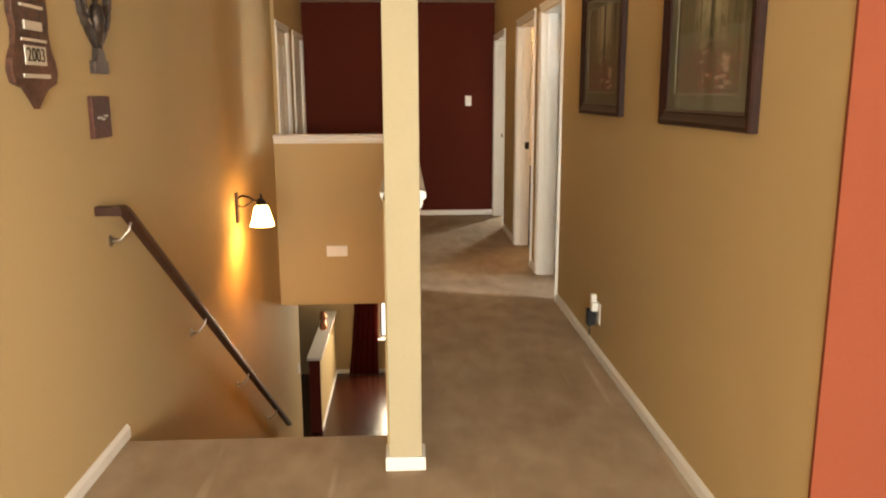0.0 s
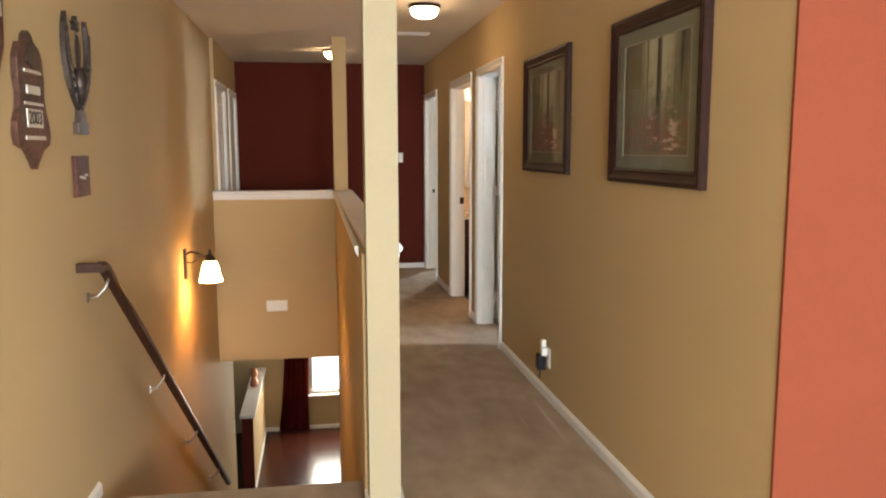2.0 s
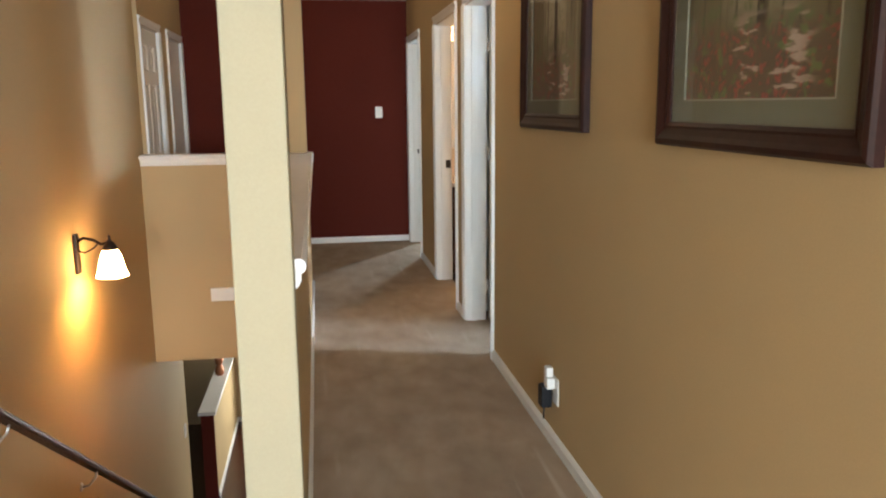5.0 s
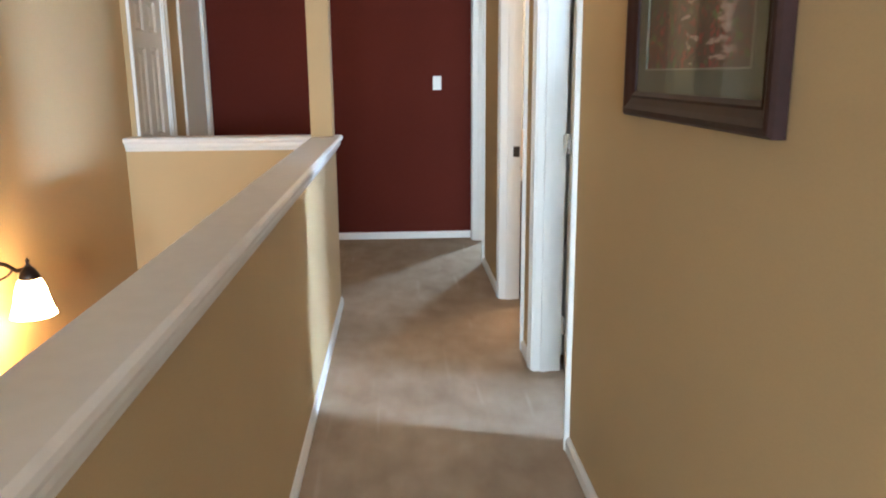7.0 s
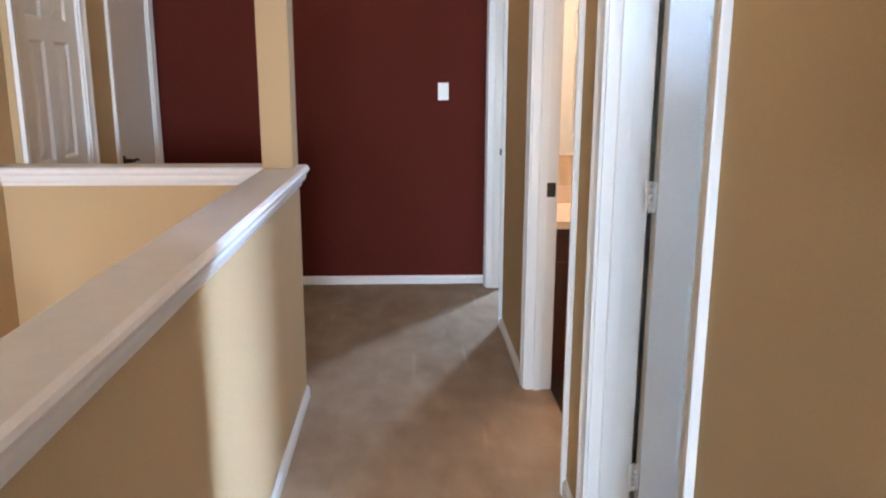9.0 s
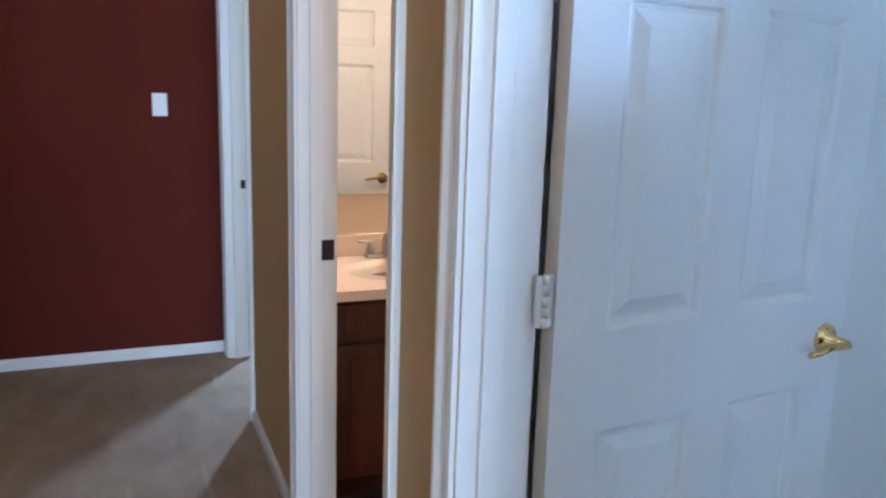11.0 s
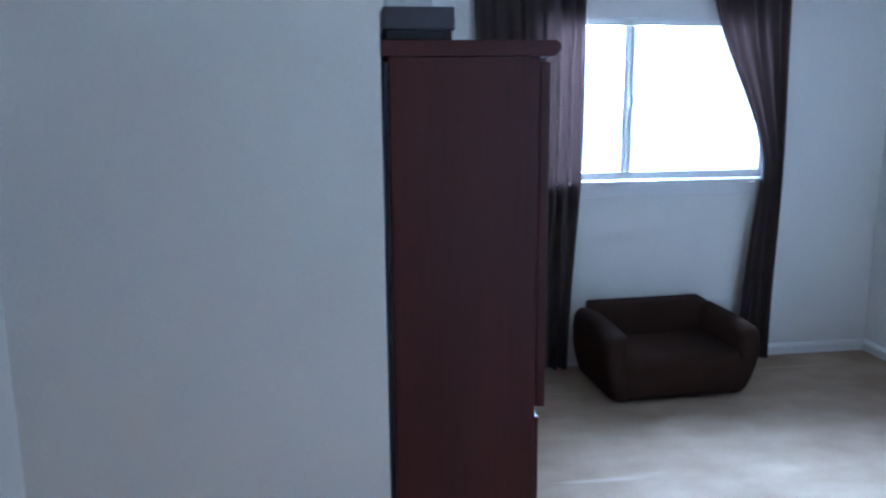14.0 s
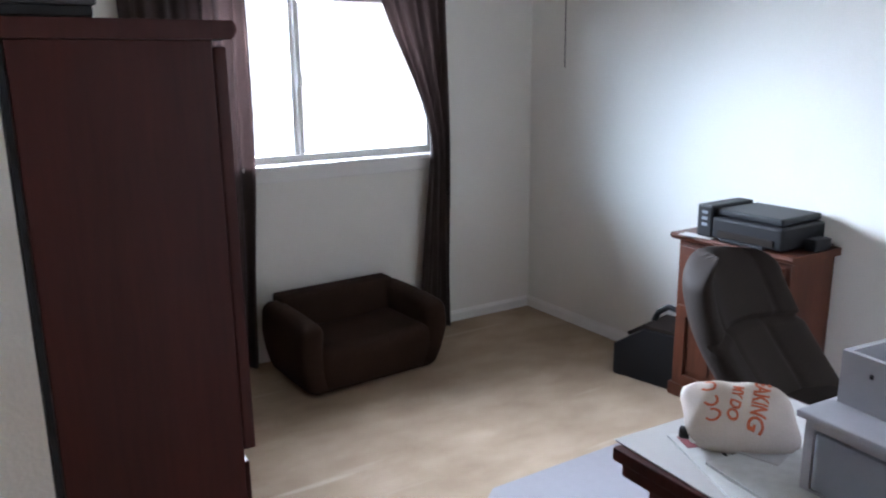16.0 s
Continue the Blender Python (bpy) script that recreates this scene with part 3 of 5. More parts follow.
def forest_print():
    """A misty wood: dark trunks before a pale gap, red and green leaves and a dappled path at its foot."""
    m, nt, p = material("forest_print")
    co = nt.nodes.new("ShaderNodeTexCoord").outputs["Object"]
    sep = nt.nodes.new("ShaderNodeSeparateXYZ")
    nt.links.new(co, sep.inputs[0])

    def grain(stretch, scale, detail, shift=0.0):
        mp = nt.nodes.new("ShaderNodeMapping")
        mp.inputs["Scale"].default_value, mp.inputs["Location"].default_value = stretch, (shift, 0, shift)
        nt.links.new(co, mp.inputs[0])
        n = nt.nodes.new("ShaderNodeTexNoise")
        n.inputs["Scale"].default_value, n.inputs["Detail"].default_value = scale, detail
        nt.links.new(mp.outputs[0], n.inputs["Vector"])
        return n.outputs[0]

    def band(value, a, b, top=1.0):
        r = nt.nodes.new("ShaderNodeMapRange")
        r.interpolation_type = 'SMOOTHSTEP'
        r.inputs["From Min"].default_value, r.inputs["From Max"].default_value, r.inputs["To Max"].default_value = a, b, top
        nt.links.new(value, r.inputs["Value"])
        return r.outputs[0]

    def sums(a, b, kind='ADD'):
        n = nt.nodes.new("ShaderNodeMath")
        n.operation = kind
        for k, v in enumerate((a, b)):
            if isinstance(v, float):
                n.inputs[k].default_value = v
            else:
                nt.links.new(v, n.inputs[k])
        return n.outputs[0]

    def over(base, color, factor):
        n = nt.nodes.new("ShaderNodeMix")
        n.data_type = 'RGBA'
        nt.links.new(factor, n.inputs["Factor"])
        if isinstance(base, tuple):
            n.inputs["A"].default_value = (*base, 1)
        else:
            nt.links.new(base, n.inputs["A"])
        n.inputs["B"].default_value = (*color, 1)
        return n.outputs["Result"]

    x, z = sep.outputs["X"], sep.outputs["Z"]
    leaves, fine = grain((1, 1, 1), 26, 8), grain((1, 1, 1), 70, 4, 3.0)
    gap = sums(x, 0.02, 'SUBTRACT')
    gap = sums(sums(gap, gap, 'MULTIPLY'), sums(leaves, 0.02, 'MULTIPLY'))
    c = over((0.12, 0.10, 0.05), (0.36, 0.34, 0.23), sums(band(gap, 0.045, 0.010), band(z, -0.10, 0.10), 'MULTIPLY'))
    c = over(c, (0.055, 0.044, 0.022), band(grain((34, 1, 0.7), 1.0, 2), 0.55, 0.60, 0.85))
    c = over(c, (0.018, 0.014, 0.008), band(grain((15, 1, 0.35), 1.0, 1, 5.0), 0.60, 0.63))
    c = over(c, (0.10, 0.12, 0.045), sums(band(leaves, 0.53, 0.60), band(z, 0.16, -0.06), 'MULTIPLY'))
    low = band(sums(z, sums(leaves, 0.16, 'MULTIPLY')), 0.03, -0.03)
    c = over(c, (0.11, 0.075, 0.045), low)
    c = over(c, (0.27, 0.065, 0.045), sums(low, band(fine, 0.56, 0.62), 'MULTIPLY'))
    c = over(c, (0.12, 0.15, 0.05), sums(low, band(grain((1, 1, 1), 40, 4, 7.0), 0.58, 0.63), 'MULTIPLY'))
    dapple = sums(band(grain((9, 1, 34), 1.0, 4, 2.0), 0.54, 0.62), band(z, -0.02, -0.09), 'MULTIPLY')
    path = band(sums(sums(sums(x, 0.06, 'SUBTRACT'), sums(x, 0.06, 'SUBTRACT'), 'MULTIPLY'), sums(leaves, 0.012, 'MULTIPLY')), 0.040, 0.012)
    c = over(c, (0.42, 0.32, 0.26), sums(dapple, path, 'MULTIPLY'))
    nt.links.new(c, p.inputs["Base Color"])
    p.inputs["Roughness"].default_value = 0.6
    return m


PRINT = forest_print()
MATBOARD = surface("grey_green_mat_board", (0.165, 0.165, 0.12), 0.8, vary=0.05, small=200, bump=0.1, bump_dist=0.0005)
MATEDGE = surface("dull_mat_edge", (0.30, 0.29, 0.23), 0.8, vary=0.05)
FRAMEWOOD = surface("dark_mahogany_frame", (0.024, 0.0080, 0.0060), 0.46, vary=0.4, big=5, small=50, bump=0.05)


def picture(y, z, w, h):
    """A framed print hung on the right wall; centre at y, z. Local x runs across it, y into the wall."""
    top = thing("framed_picture", pose(RX - 0.002, y, z, 0, 0, -90), "forest print under glass in a dark wooden frame", "picture", "pictures in the hall")
    f = 0.062
    prof = [(0, 0), (0, 0.022), (0.006, 0.030), (0.018, 0.032), (0.030, 0.026), (0.046, 0.020), (0.052, 0.022), (f, 0.016), (f, 0.0)]
    cs = [(-w / 2, -h / 2), (w / 2, -h / 2), (w / 2, h / 2), (-w / 2, h / 2)]
    ins = [(1, 1), (-1, 1), (-1, -1), (1, -1)]
    for k in range(4):
        bm = bmesh.new()
        a, b = k, (k + 1) % 4
        r0 = [bm.verts.new((cs[a][0] + ins[a][0] * u, -v, cs[a][1] + ins[a][1] * u)) for u, v in prof]
        r1 = [bm.verts.new((cs[b][0] + ins[b][0] * u, -v, cs[b][1] + ins[b][1] * u)) for u, v in prof]
        n = len(prof)
        for i in range(n):
            bm.faces.new([r0[i], r0[(i + 1) % n], r1[(i + 1) % n], r1[i]])
        bm.faces.new(r0)
        bm.faces.new(r1[::-1])
        part("frame_rail", bm, FRAMEWOOD, top)
    mw = 0.066
    part("backing", block(-w / 2 + f - 0.004, w / 2 - f + 0.004, -0.006, -0.002, -h / 2 + f - 0.004, h / 2 - f + 0.004), BLACK, top)
    part("mat_board", pierced("y", -0.0105, -0.007, (-w / 2 + f - 0.004, w / 2 - f + 0.004), (-h / 2 + f - 0.004, h / 2 - f + 0.004),
         [(-w / 2 + f + mw, w / 2 - f - mw, -h / 2 + f + mw * 0.85, h / 2 - f - mw * 0.85)]), MATBOARD, top, "grey green mat board")
    part("mat_edge", pierced("y", -0.0112, -0.0106, (-w / 2 + f + mw - 0.004, w / 2 - f - mw + 0.004), (-h / 2 + f + mw * 0.85 - 0.004, h / 2 - f - mw * 0.85 + 0.004),
         [(-w / 2 + f + mw, w / 2 - f - mw, -h / 2 + f + mw * 0.85, h / 2 - f - mw * 0.85)]), MATEDGE, top, "pale bevelled mat edge")
    part("print", block(-w / 2 + f + mw - 0.004, w / 2 - f - mw + 0.004, -0.0068, -0.0062, -h / 2 + f + 0.05, h / 2 - f - 0.05), PRINT, top, "forest path print")
    g = part("glass", block(-w / 2 + f - 0.003, w / 2 - f + 0.003, -0.0155, -0.0135, -h / 2 + f - 0.003, h / 2 - f + 0.003), GLASS, top, "clear picture glass")
    g.visible_shadow = False
    return top


picture(2.268, 1.648, 0.84, 0.68)
picture(3.70, 1.655, 0.84, 0.675)

# handrail
RAX = LX + 0.082
rail = thing("handrail", pose(0, 0, 0), "dark wooden handrail on metal brackets along the stairs", "handrail")
SL = -0.695
ry0, rz0 = 2.66, 0.985


def rail_z(y):
    return rz0 + SL * (y - ry0)


rp = [(-0.020, 0.0), (-0.024, 0.012), (-0.022, 0.028), (-0.012, 0.036), (0.012, 0.036), (0.022, 0.028), (0.024, 0.012), (0.020, 0.0)]


def rail_sweep(points):
    bm = bmesh.new()
    rings = []
    for i, (y, z) in enumerate(points):
        a = points[max(i - 1, 0)]
        b = points[min(i + 1, len(points) - 1)]
        d = Vector((b[0] - a[0], b[1] - a[1])).normalized()
        rings.append([bm.verts.new((RAX + u, y - d.y * (v - 0.018), z + d.x * (v - 0.018))) for u, v in rp])
    for lo, hi in zip(rings, rings[1:]):
        for i in range(len(rp)):
            bm.faces.new([lo[i], lo[(i + 1) % len(rp)], hi[(i + 1) % len(rp)], hi[i]])
    bm.faces.new(rings[0])
    bm.faces.new(rings[-1][::-1])
    return bm


part("rail", rail_sweep([(2.565, 0.990), (2.63, 0.990), (2.66, 0.982), (2.70, rail_z(2.70)), (6.35, rail_z(6.35))]), RAILWOOD, rail)
part("wall_return", block(LX + 0.001, RAX - 0.02, 2.566, 2.610, 0.972, 1.008, 0.004), RAILWOOD, rail)
for yb in (2.72, 3.74, 4.74, 5.75):
    zb = rail_z(yb) - 0.018
    bracket = part("bracket", tube([(LX + 0.004, yb - 0.02, zb - 0.075), (LX + 0.04, yb - 0.015, zb - 0.072), (LX + 0.072, yb - 0.004, zb - 0.035), (RAX, yb, zb)], 0.006, 8), STEEL, rail, "satin metal bracket", True)
    part("wall_plate", move(lathe([(0.024, 0.0), (0.024, 0.003), (0.016, 0.008)], 18, "x"), pose(LX + 0.001, yb - 0.02, zb - 0.075)), STEEL, bracket)

# wall sconce
SY, SZ = 5.00, 0.68
sc = thing("wall_sconce", pose(LX, SY, SZ) @ Matrix.Scale(1.24, 4), "lit wall sconce with bronze arm and bell glass shade", "wall lamp")
part("back_plate", block(0.001, 0.016, -0.025, 0.025, -0.11, 0.065, 0.006), BRONZE, sc)
part("arm", tube([(0.012, 0, 0.03), (0.04, 0.0, 0.045), (0.08, 0, 0.035), (0.11, 0, 0.015), (0.135, 0, 0.022), (0.15, 0, 0.035)], 0.007, 8), BRONZE, sc, "", True)
part("arm_scroll", tube([(0.012, 0, -0.01), (0.04, 0, -0.02), (0.08, 0, 0.0), (0.10, 0, 0.022)], 0.004, 6), BRONZE, sc, "", True)
part("fitter", move(lathe([(0.010, 0.02), (0.018, 0.012), (0.026, 0.0), (0.032, -0.014), (0.030, -0.02)], 20), pose(0.145, 0, 0.01)), BRONZE, sc, "", True)
part("finial", move(lathe([(0.001, 0.03), (0.007, 0.02), (0.005, 0.012), (0.010, 0.004), (0.008, 0.0)], 12), pose(0.145, 0, 0.028)), BRONZE, sc, "", True)
part("shade", move(lathe([(0.028, 0.0), (0.036, -0.012), (0.045, -0.035), (0.052, -0.07), (0.060, -0.10), (0.068, -0.118), (0.064, -0.117), (0.052, -0.098), (0.044, -0.06), (0.030, -0.02)], 28), pose(0.145, 0, -0.008)), SCONCEGLASS, sc, "glowing frosted bell shade", True)

# flush ceiling lamps
def ceiling_lamp(x, y):
    top = thing("ceiling_lamp", pose(x, y, CEIL) @ Matrix.Scale(0.86, 4), "lit flush ceiling lamp with frosted glass and bronze rim", "ceiling lamp", "ceiling lamps")
    part("base", lathe([(0.05, -0.001), (0.125, -0.001), (0.135, -0.012), (0.132, -0.024), (0.118, -0.030), (0.05, -0.030)], 32), BRONZE, top, "dark bronze rim", True)
    part("diffuser", lathe([(0.112, -0.028), (0.116, -0.045), (0.104, -0.075), (0.080, -0.096), (0.045, -0.108), (0.008, -0.111)], 32), LAMPGLASS, top, "glowing frosted glass bowl", True)
    part("finial", lathe([(0.006, -0.108), (0.011, -0.114), (0.008, -0.120), (0.002, -0.126)], 12), BRONZE, top, "", True)
    return top


ceiling_lamp(0.47, 4.95)
ceiling_lamp(-0.10, 7.55)

# register in the ceiling
cv = thing("ceiling_vent", pose(0.54, 6.3, CEIL), "white slotted air vent in the ceiling", "air vent")
part("frame", pierced("z", -0.008, -0.001, (-0.16, 0.16), (-0.07, 0.07), [(-0.14, 0.14, -0.05, 0.05)]), WHITE, cv)
for k in range(7):
    part("slat", block(-0.14, 0.14, -0.046 + k * 0.014, -0.037 + k * 0.014, -0.006, -0.002), WHITE, cv)


def switch_plate(m, label):
    top = thing("light_switch", m, label, "light switch")
    part("plate", block(-0.036, 0.036, -0.007, -0.001, -0.058, 0.058, 0.002), PLASTICW, top)
    part("rocker", block(-0.016, 0.016, -0.011, -0.0072, -0.033, 0.033, 0.0015), PLASTICW, top)
    for s in (-1, 1):
        part("screw", move(lathe([(0.003, 0), (0.003, 0.001)], 8, "y"), pose(0, -0.0082, s * 0.048)), STEEL, top)


switch_plate(pose(0.697, RED, 1.352), "white rocker light switch on the dark red wall")

switch_plate(pose(LX, 7.62, -1.50, 0, 0, 90), "white rocker light switch at the foot of the stairs")

chime = thing("wall_chime", pose(-0.70, HY, -0.008), "white rectangular plastic cover on the stairwell wall", "chime cover")
part("cover", block(-0.098, 0.098, -0.03, -0.001, -0.052, 0.052, 0.006), PLASTICW, chime)
part("grille", boxes(*[(-0.085, 0.085, -0.0315, -0.0302, -0.04 + k * 0.016, -0.034 + k * 0.016) for k in range(6)]), WHITE, chime)

# outlet with a plugged-in night light
ol = thing("wall_outlet", pose(RX, 3.60, 0.25, 0, 0, -90), "white wall outlet plate near the baseboard", "outlet")
part("plate", block(-0.036, 0.036, -0.006, -0.001, -0.058, 0.058, 0.002), PLASTICW, ol)
for s in (-1, 1):
    part("socket", block(-0.016, 0.016, -0.008, -0.0062, s * 0.028 - 0.014, s * 0.028 + 0.014, 0.002), PLASTICW, ol)
nl = thing("night_light", pose(RX - 0.009, 3.615, 0.29, 0, 0, -90), "white plug-in night light above a black charger", "night light")
part("body", block(-0.026, 0.026, -0.035, 0.0, -0.03, 0.02, 0.008), PLASTICW, nl)
part("lens", block(-0.022, 0.022, -0.038, -0.006, 0.0205, 0.065, 0.01), PLASTICW, nl, "translucent white lens")
ch = thing("plug_charger", pose(RX - 0.009, 3.66, 0.215, 0, 0, -90), "black plug-in charger with a short cord in the outlet", "charger")
part("body", block(-0.03, 0.03, -0.045, 0.0, -0.05, 0.042, 0.006), BLACK, ch)
part("cord", tube([(0.0, -0.025, -0.05), (0.004, -0.027, -0.07), (0.012, -0.03, -0.09), (0.004, -0.028, -0.105)], 0.004, 8), BLACK, ch, "", True)

# metal plaques on the stairwell wall (local x along y of the hall, y out of the wall)
PEWTER = surface("dark_pewter", (0.075, 0.058, 0.050), 0.45, metal=0.65, vary=0.45, big=9, small=70, bump=0.5, bump_dist=0.004)
REDPL = surface("worn_red_brown_plaque", (0.085, 0.032, 0.024), 0.5, metal=0.3, vary=0.45, big=9, small=60, bump=0.5, bump_dist=0.004)
COPPER = surface("brown_copper_plaque", (0.115, 0.052, 0.036), 0.5, metal=0.4, vary=0.5, big=7, small=60, bump=0.5, bump_dist=0.004, tint=(0.035, 0.030, 0.028))
LETTER = surface("pale_metal_letters", (0.55, 0.52, 0.47), 0.4, metal=0.4, vary=0.1, small=60)


def flat_text(words, size, m):
    """Raised lettering in the built-in font, laid on a face by m."""
    cu = bpy.data.curves.new("lettering", 'FONT')
    cu.body, cu.size, cu.extrude = words, size, 0.0015
    cu.align_x, cu.align_y = 'CENTER', 'CENTER'
    tmp = new("lettering", cu)
    me = bpy.data.meshes.new_from_object(tmp)
    bpy.data.objects.remove(tmp)
    bpy.data.curves.remove(cu)
    bm = bmesh.new()
    bm.from_mesh(me)
    bpy.data.meshes.remove(me)
    return move(bm, m)


def plate(outline, depth, bevel=0.004):
    bm = prism(outline, "y", 0.001, depth)
    bmesh.ops.bevel(bm, geom=[e for e in bm.edges if all(abs(v.co.y - depth) < 1e-6 for v in e.verts)], offset=bevel, segments=2, profile=0.6, affect='EDGES', clamp_overlap=True)
    return bm


def mirrored(half):
    return half + [(-u, v) for u, v in reversed(half) if abs(u) > 1e-6]


WALLM = pose(LX, 0, 0, 0, 0, -90)   # local x points to -y of the hall, local y out of the wall
shield = thing("wall_plaque", WALLM @ pose(-2.17, 0, 1.60), "dark metal shield plaque with raised lettering, hung on the wall", "plaque")
part("plate", plate(mirrored([(0.0, 0.235), (0.025, 0.222), (0.04, 0.195), (0.08, 0.19), (0.10, 0.165), (0.115, 0.14), (0.12, 0.08), (0.105, 0.03), (0.115, -0.02), (0.145, -0.06), (0.155, -0.10), (0.14, -0.135), (0.07, -0.15), (0.03, -0.185), (0.0, -0.215)]), 0.022), COPPER, shield)
part("crest", plate(mirrored([(0.0, 0.20), (0.03, 0.18), (0.05, 0.13), (0.0, 0.115)]), 0.03), PEWTER, shield)
part("lettering_bar", boxes((-0.075, 0.075, 0.022, 0.028, 0.098, 0.108), (-0.06, 0.06, 0.022, 0.027, 0.03, 0.058), (-0.085, 0.085, 0.022, 0.026, -0.005, 0.004), bevel=0.001), LETTER, shield, "worn raised bars of lettering")
part("number_plate", block(-0.072, 0.072, 0.0222, 0.026, -0.078, -0.018, 0.002), LETTER, shield, "pale number plate")
part("number", flat_text("2003", 0.062, pose(0, 0.0262, -0.048, 90, 0, 180)), BRONZE, shield, "raised dark number")
part("scroll", boxes((-0.09, 0.09, 0.022, 0.026, -0.118, -0.105), bevel=0.001), LETTER, shield)

big = thing("wall_plaque", WALLM @ pose(-1.79, 0, 1.80), "red brown metal shield plaque with pale lettering, hung on the wall", "plaque")
part("plate", plate(mirrored([(0.0, 0.30), (0.10, 0.27), (0.17, 0.22), (0.18, 0.10), (0.165, -0.04), (0.11, -0.14), (0.0, -0.24)]), 0.024), REDPL, big)
part("lettering_bar", boxes(*[(-0.145 + k * 0.05, -0.108 + k * 0.05, 0.024, 0.03, 0.04, 0.13) for k in range(6)], bevel=0.001), LETTER, big, "pale raised letter bars")
part("lower_bar", boxes(*[(-0.10 + k * 0.042, -0.07 + k * 0.042, 0.024, 0.029, -0.05, -0.01) for k in range(5)], bevel=0.001), LETTER, big)

wr = thing("wall_wreath", WALLM @ pose(-2.72, 0, 1.745) @ Matrix.Diagonal((1.25, 1, 1, 1)), "dark metal emblem of two wings round a star on the wall", "wall ornament")
for s in (-1, 1):
    outer = [(0.018, -0.14), (0.055, -0.10), (0.070, -0.085), (0.085, -0.055), (0.092, -0.062), (0.104, -0.02), (0.112, -0.028), (0.120, 0.03), (0.128, 0.02), (0.130, 0.08), (0.136, 0.07), (0.132, 0.13), (0.124, 0.18), (0.104, 0.225)]
    inner = [(0.098, 0.20), (0.102, 0.15), (0.100, 0.09), (0.090, 0.03), (0.072, -0.02), (0.052, -0.045), (0.036, -0.055), (0.014, -0.09)]
    wing = part("wing", plate([(s * u, v) for u, v in outer + inner], 0.020, 0.003), PEWTER, wr)
    for k in range(7):
        a = 0.16 + 0.11 * k
        part("feather", move(plate(mirrored([(0.0, 0.034), (0.007, 0.012), (0.0, -0.012)]), 0.027, 0.002), pose(s * (0.035 + 0.082 * math.sin(1.7 * a)), 0.0, -0.11 + 0.30 * a, 0, s * (34 - 46 * a), 0)), PEWTER, wing)
    part("hoop", tube([(s * 0.024 * math.sin(q), 0.016, 0.085 + 0.062 * math.cos(q)) for q in [i * math.pi / 8 for i in range(9)]], 0.0035, 6), PEWTER, wr, "", True)
part("spindle", tube([(0, 0.016, -0.12), (0, 0.018, -0.03), (0, 0.018, 0.02), (0, 0.016, 0.03), (0, 0.016, 0.15)], [0.014, 0.030, 0.020, 0.007, 0.006], 10), PEWTER, wr, "", True)
part("star", plate([(math.sin(k * math.pi / 5) * (0.032 if k % 2 == 0 else 0.014), 0.195 + math.cos(k * math.pi / 5) * (0.032 if k % 2 == 0 else 0.014)) for k in range(10)], 0.020, 0.002), PEWTER, wr)
part("stem", tube([(0, 0.012, 0.148), (0, 0.012, 0.17)], 0.005, 6), PEWTER, wr)
part("foot", plate([(-0.055, -0.235), (0.055, -0.235), (0.055, -0.19), (0.03, -0.185), (0.025, -0.14), (-0.025, -0.14), (-0.03, -0.185), (-0.055, -0.19)], 0.024), PEWTER, wr)

sp = thing("wall_plaque", WALLM @ pose(-2.685, 0, 1.345), "small dark plaque with a pale scrawled line, hung on the wall", "plaque")
part("plate", block(-0.088, 0.088, 0.001, 0.020, -0.08, 0.08, 0.004), REDPL, sp)
part("scrawl", boxes((-0.05, -0.01, 0.0205, 0.023, 0.0, 0.008), (-0.02, 0.015, 0.0205, 0.023, -0.012, -0.004), (0.01, 0.055, 0.0205, 0.023, -0.006, 0.002)), LETTER, sp, "pale unreadable script")

# ---- lower floor ----
pcap = thing("pony_wall_cap", pose(0, 0, 0), "white painted cap on the low wall downstairs", "wall cap", kind="structure")
part("board", block(-1.285, -1.105, 8.575, 10.65, -1.759, -1.72, 0.006), WHITE, pcap)
solid("pony_wall_end", block(-1.262, -1.128, 8.585, 8.599, LOW, -1.76), REDP, "dark red end of the low wall downstairs", "wall end")
baseboard(BASE, "y", -1.13, 1, 8.62, 10.65).location.z = LOW
for ob in [o for o in scene.objects if o.name.startswith("baseboard")]:
    ys = [v.co.y for v in ob.data.vertices]
    if min(ys) > 10.5:
        ob.location.z = LOW


def hanging_cloth(name, label, axis_m, w_top, w_mid, w_bot, shift_mid, shift_bot, h, zmid, folds, depth, mat, group="", tie=None):
    """A curtain hung in local x (width) and z (0 at the bottom), folds along y."""
    top = thing(name, axis_m, label, "curtain", group)
    bm = bmesh.new()
    nu, nv = folds * 8, 40
    grid = []
    for j in range(nv + 1):
        z = h * j / nv
        if z > zmid:
            k = (z - zmid) / (h - zmid)
            k = k * k * (3 - 2 * k) if tie else k
            w, s = w_mid + (w_top - w_mid) * k, shift_mid * (1 - k)
        else:
            k = z / zmid
            w, s = w_bot + (w_mid - w_bot) * k, shift_bot + (shift_mid - shift_bot) * k
        row = []
        for i in range(nu + 1):
            u = i / nu
            a = 2 * math.pi * folds * u + 0.5 * math.sin(3 * u + z * 1.3)
            d = depth * (0.75 + 0.25 * math.sin(5 * u + 1)) * math.sin(a)
            row.append(bm.verts.new((s + (u - 0.5) * w + 0.006 * math.sin(a * 0.5 + z * 4), d, z)))
        grid.append(row)
    for j in range(nv):
        for i in range(nu):
            bm.faces.new([grid[j][i], grid[j][i + 1], grid[j + 1][i + 1], grid[j + 1][i]])
    bmesh.ops.solidify(bm, geom=list(bm.faces), thickness=0.003)
    part("cloth", bm, mat, top, "", True)
    return top


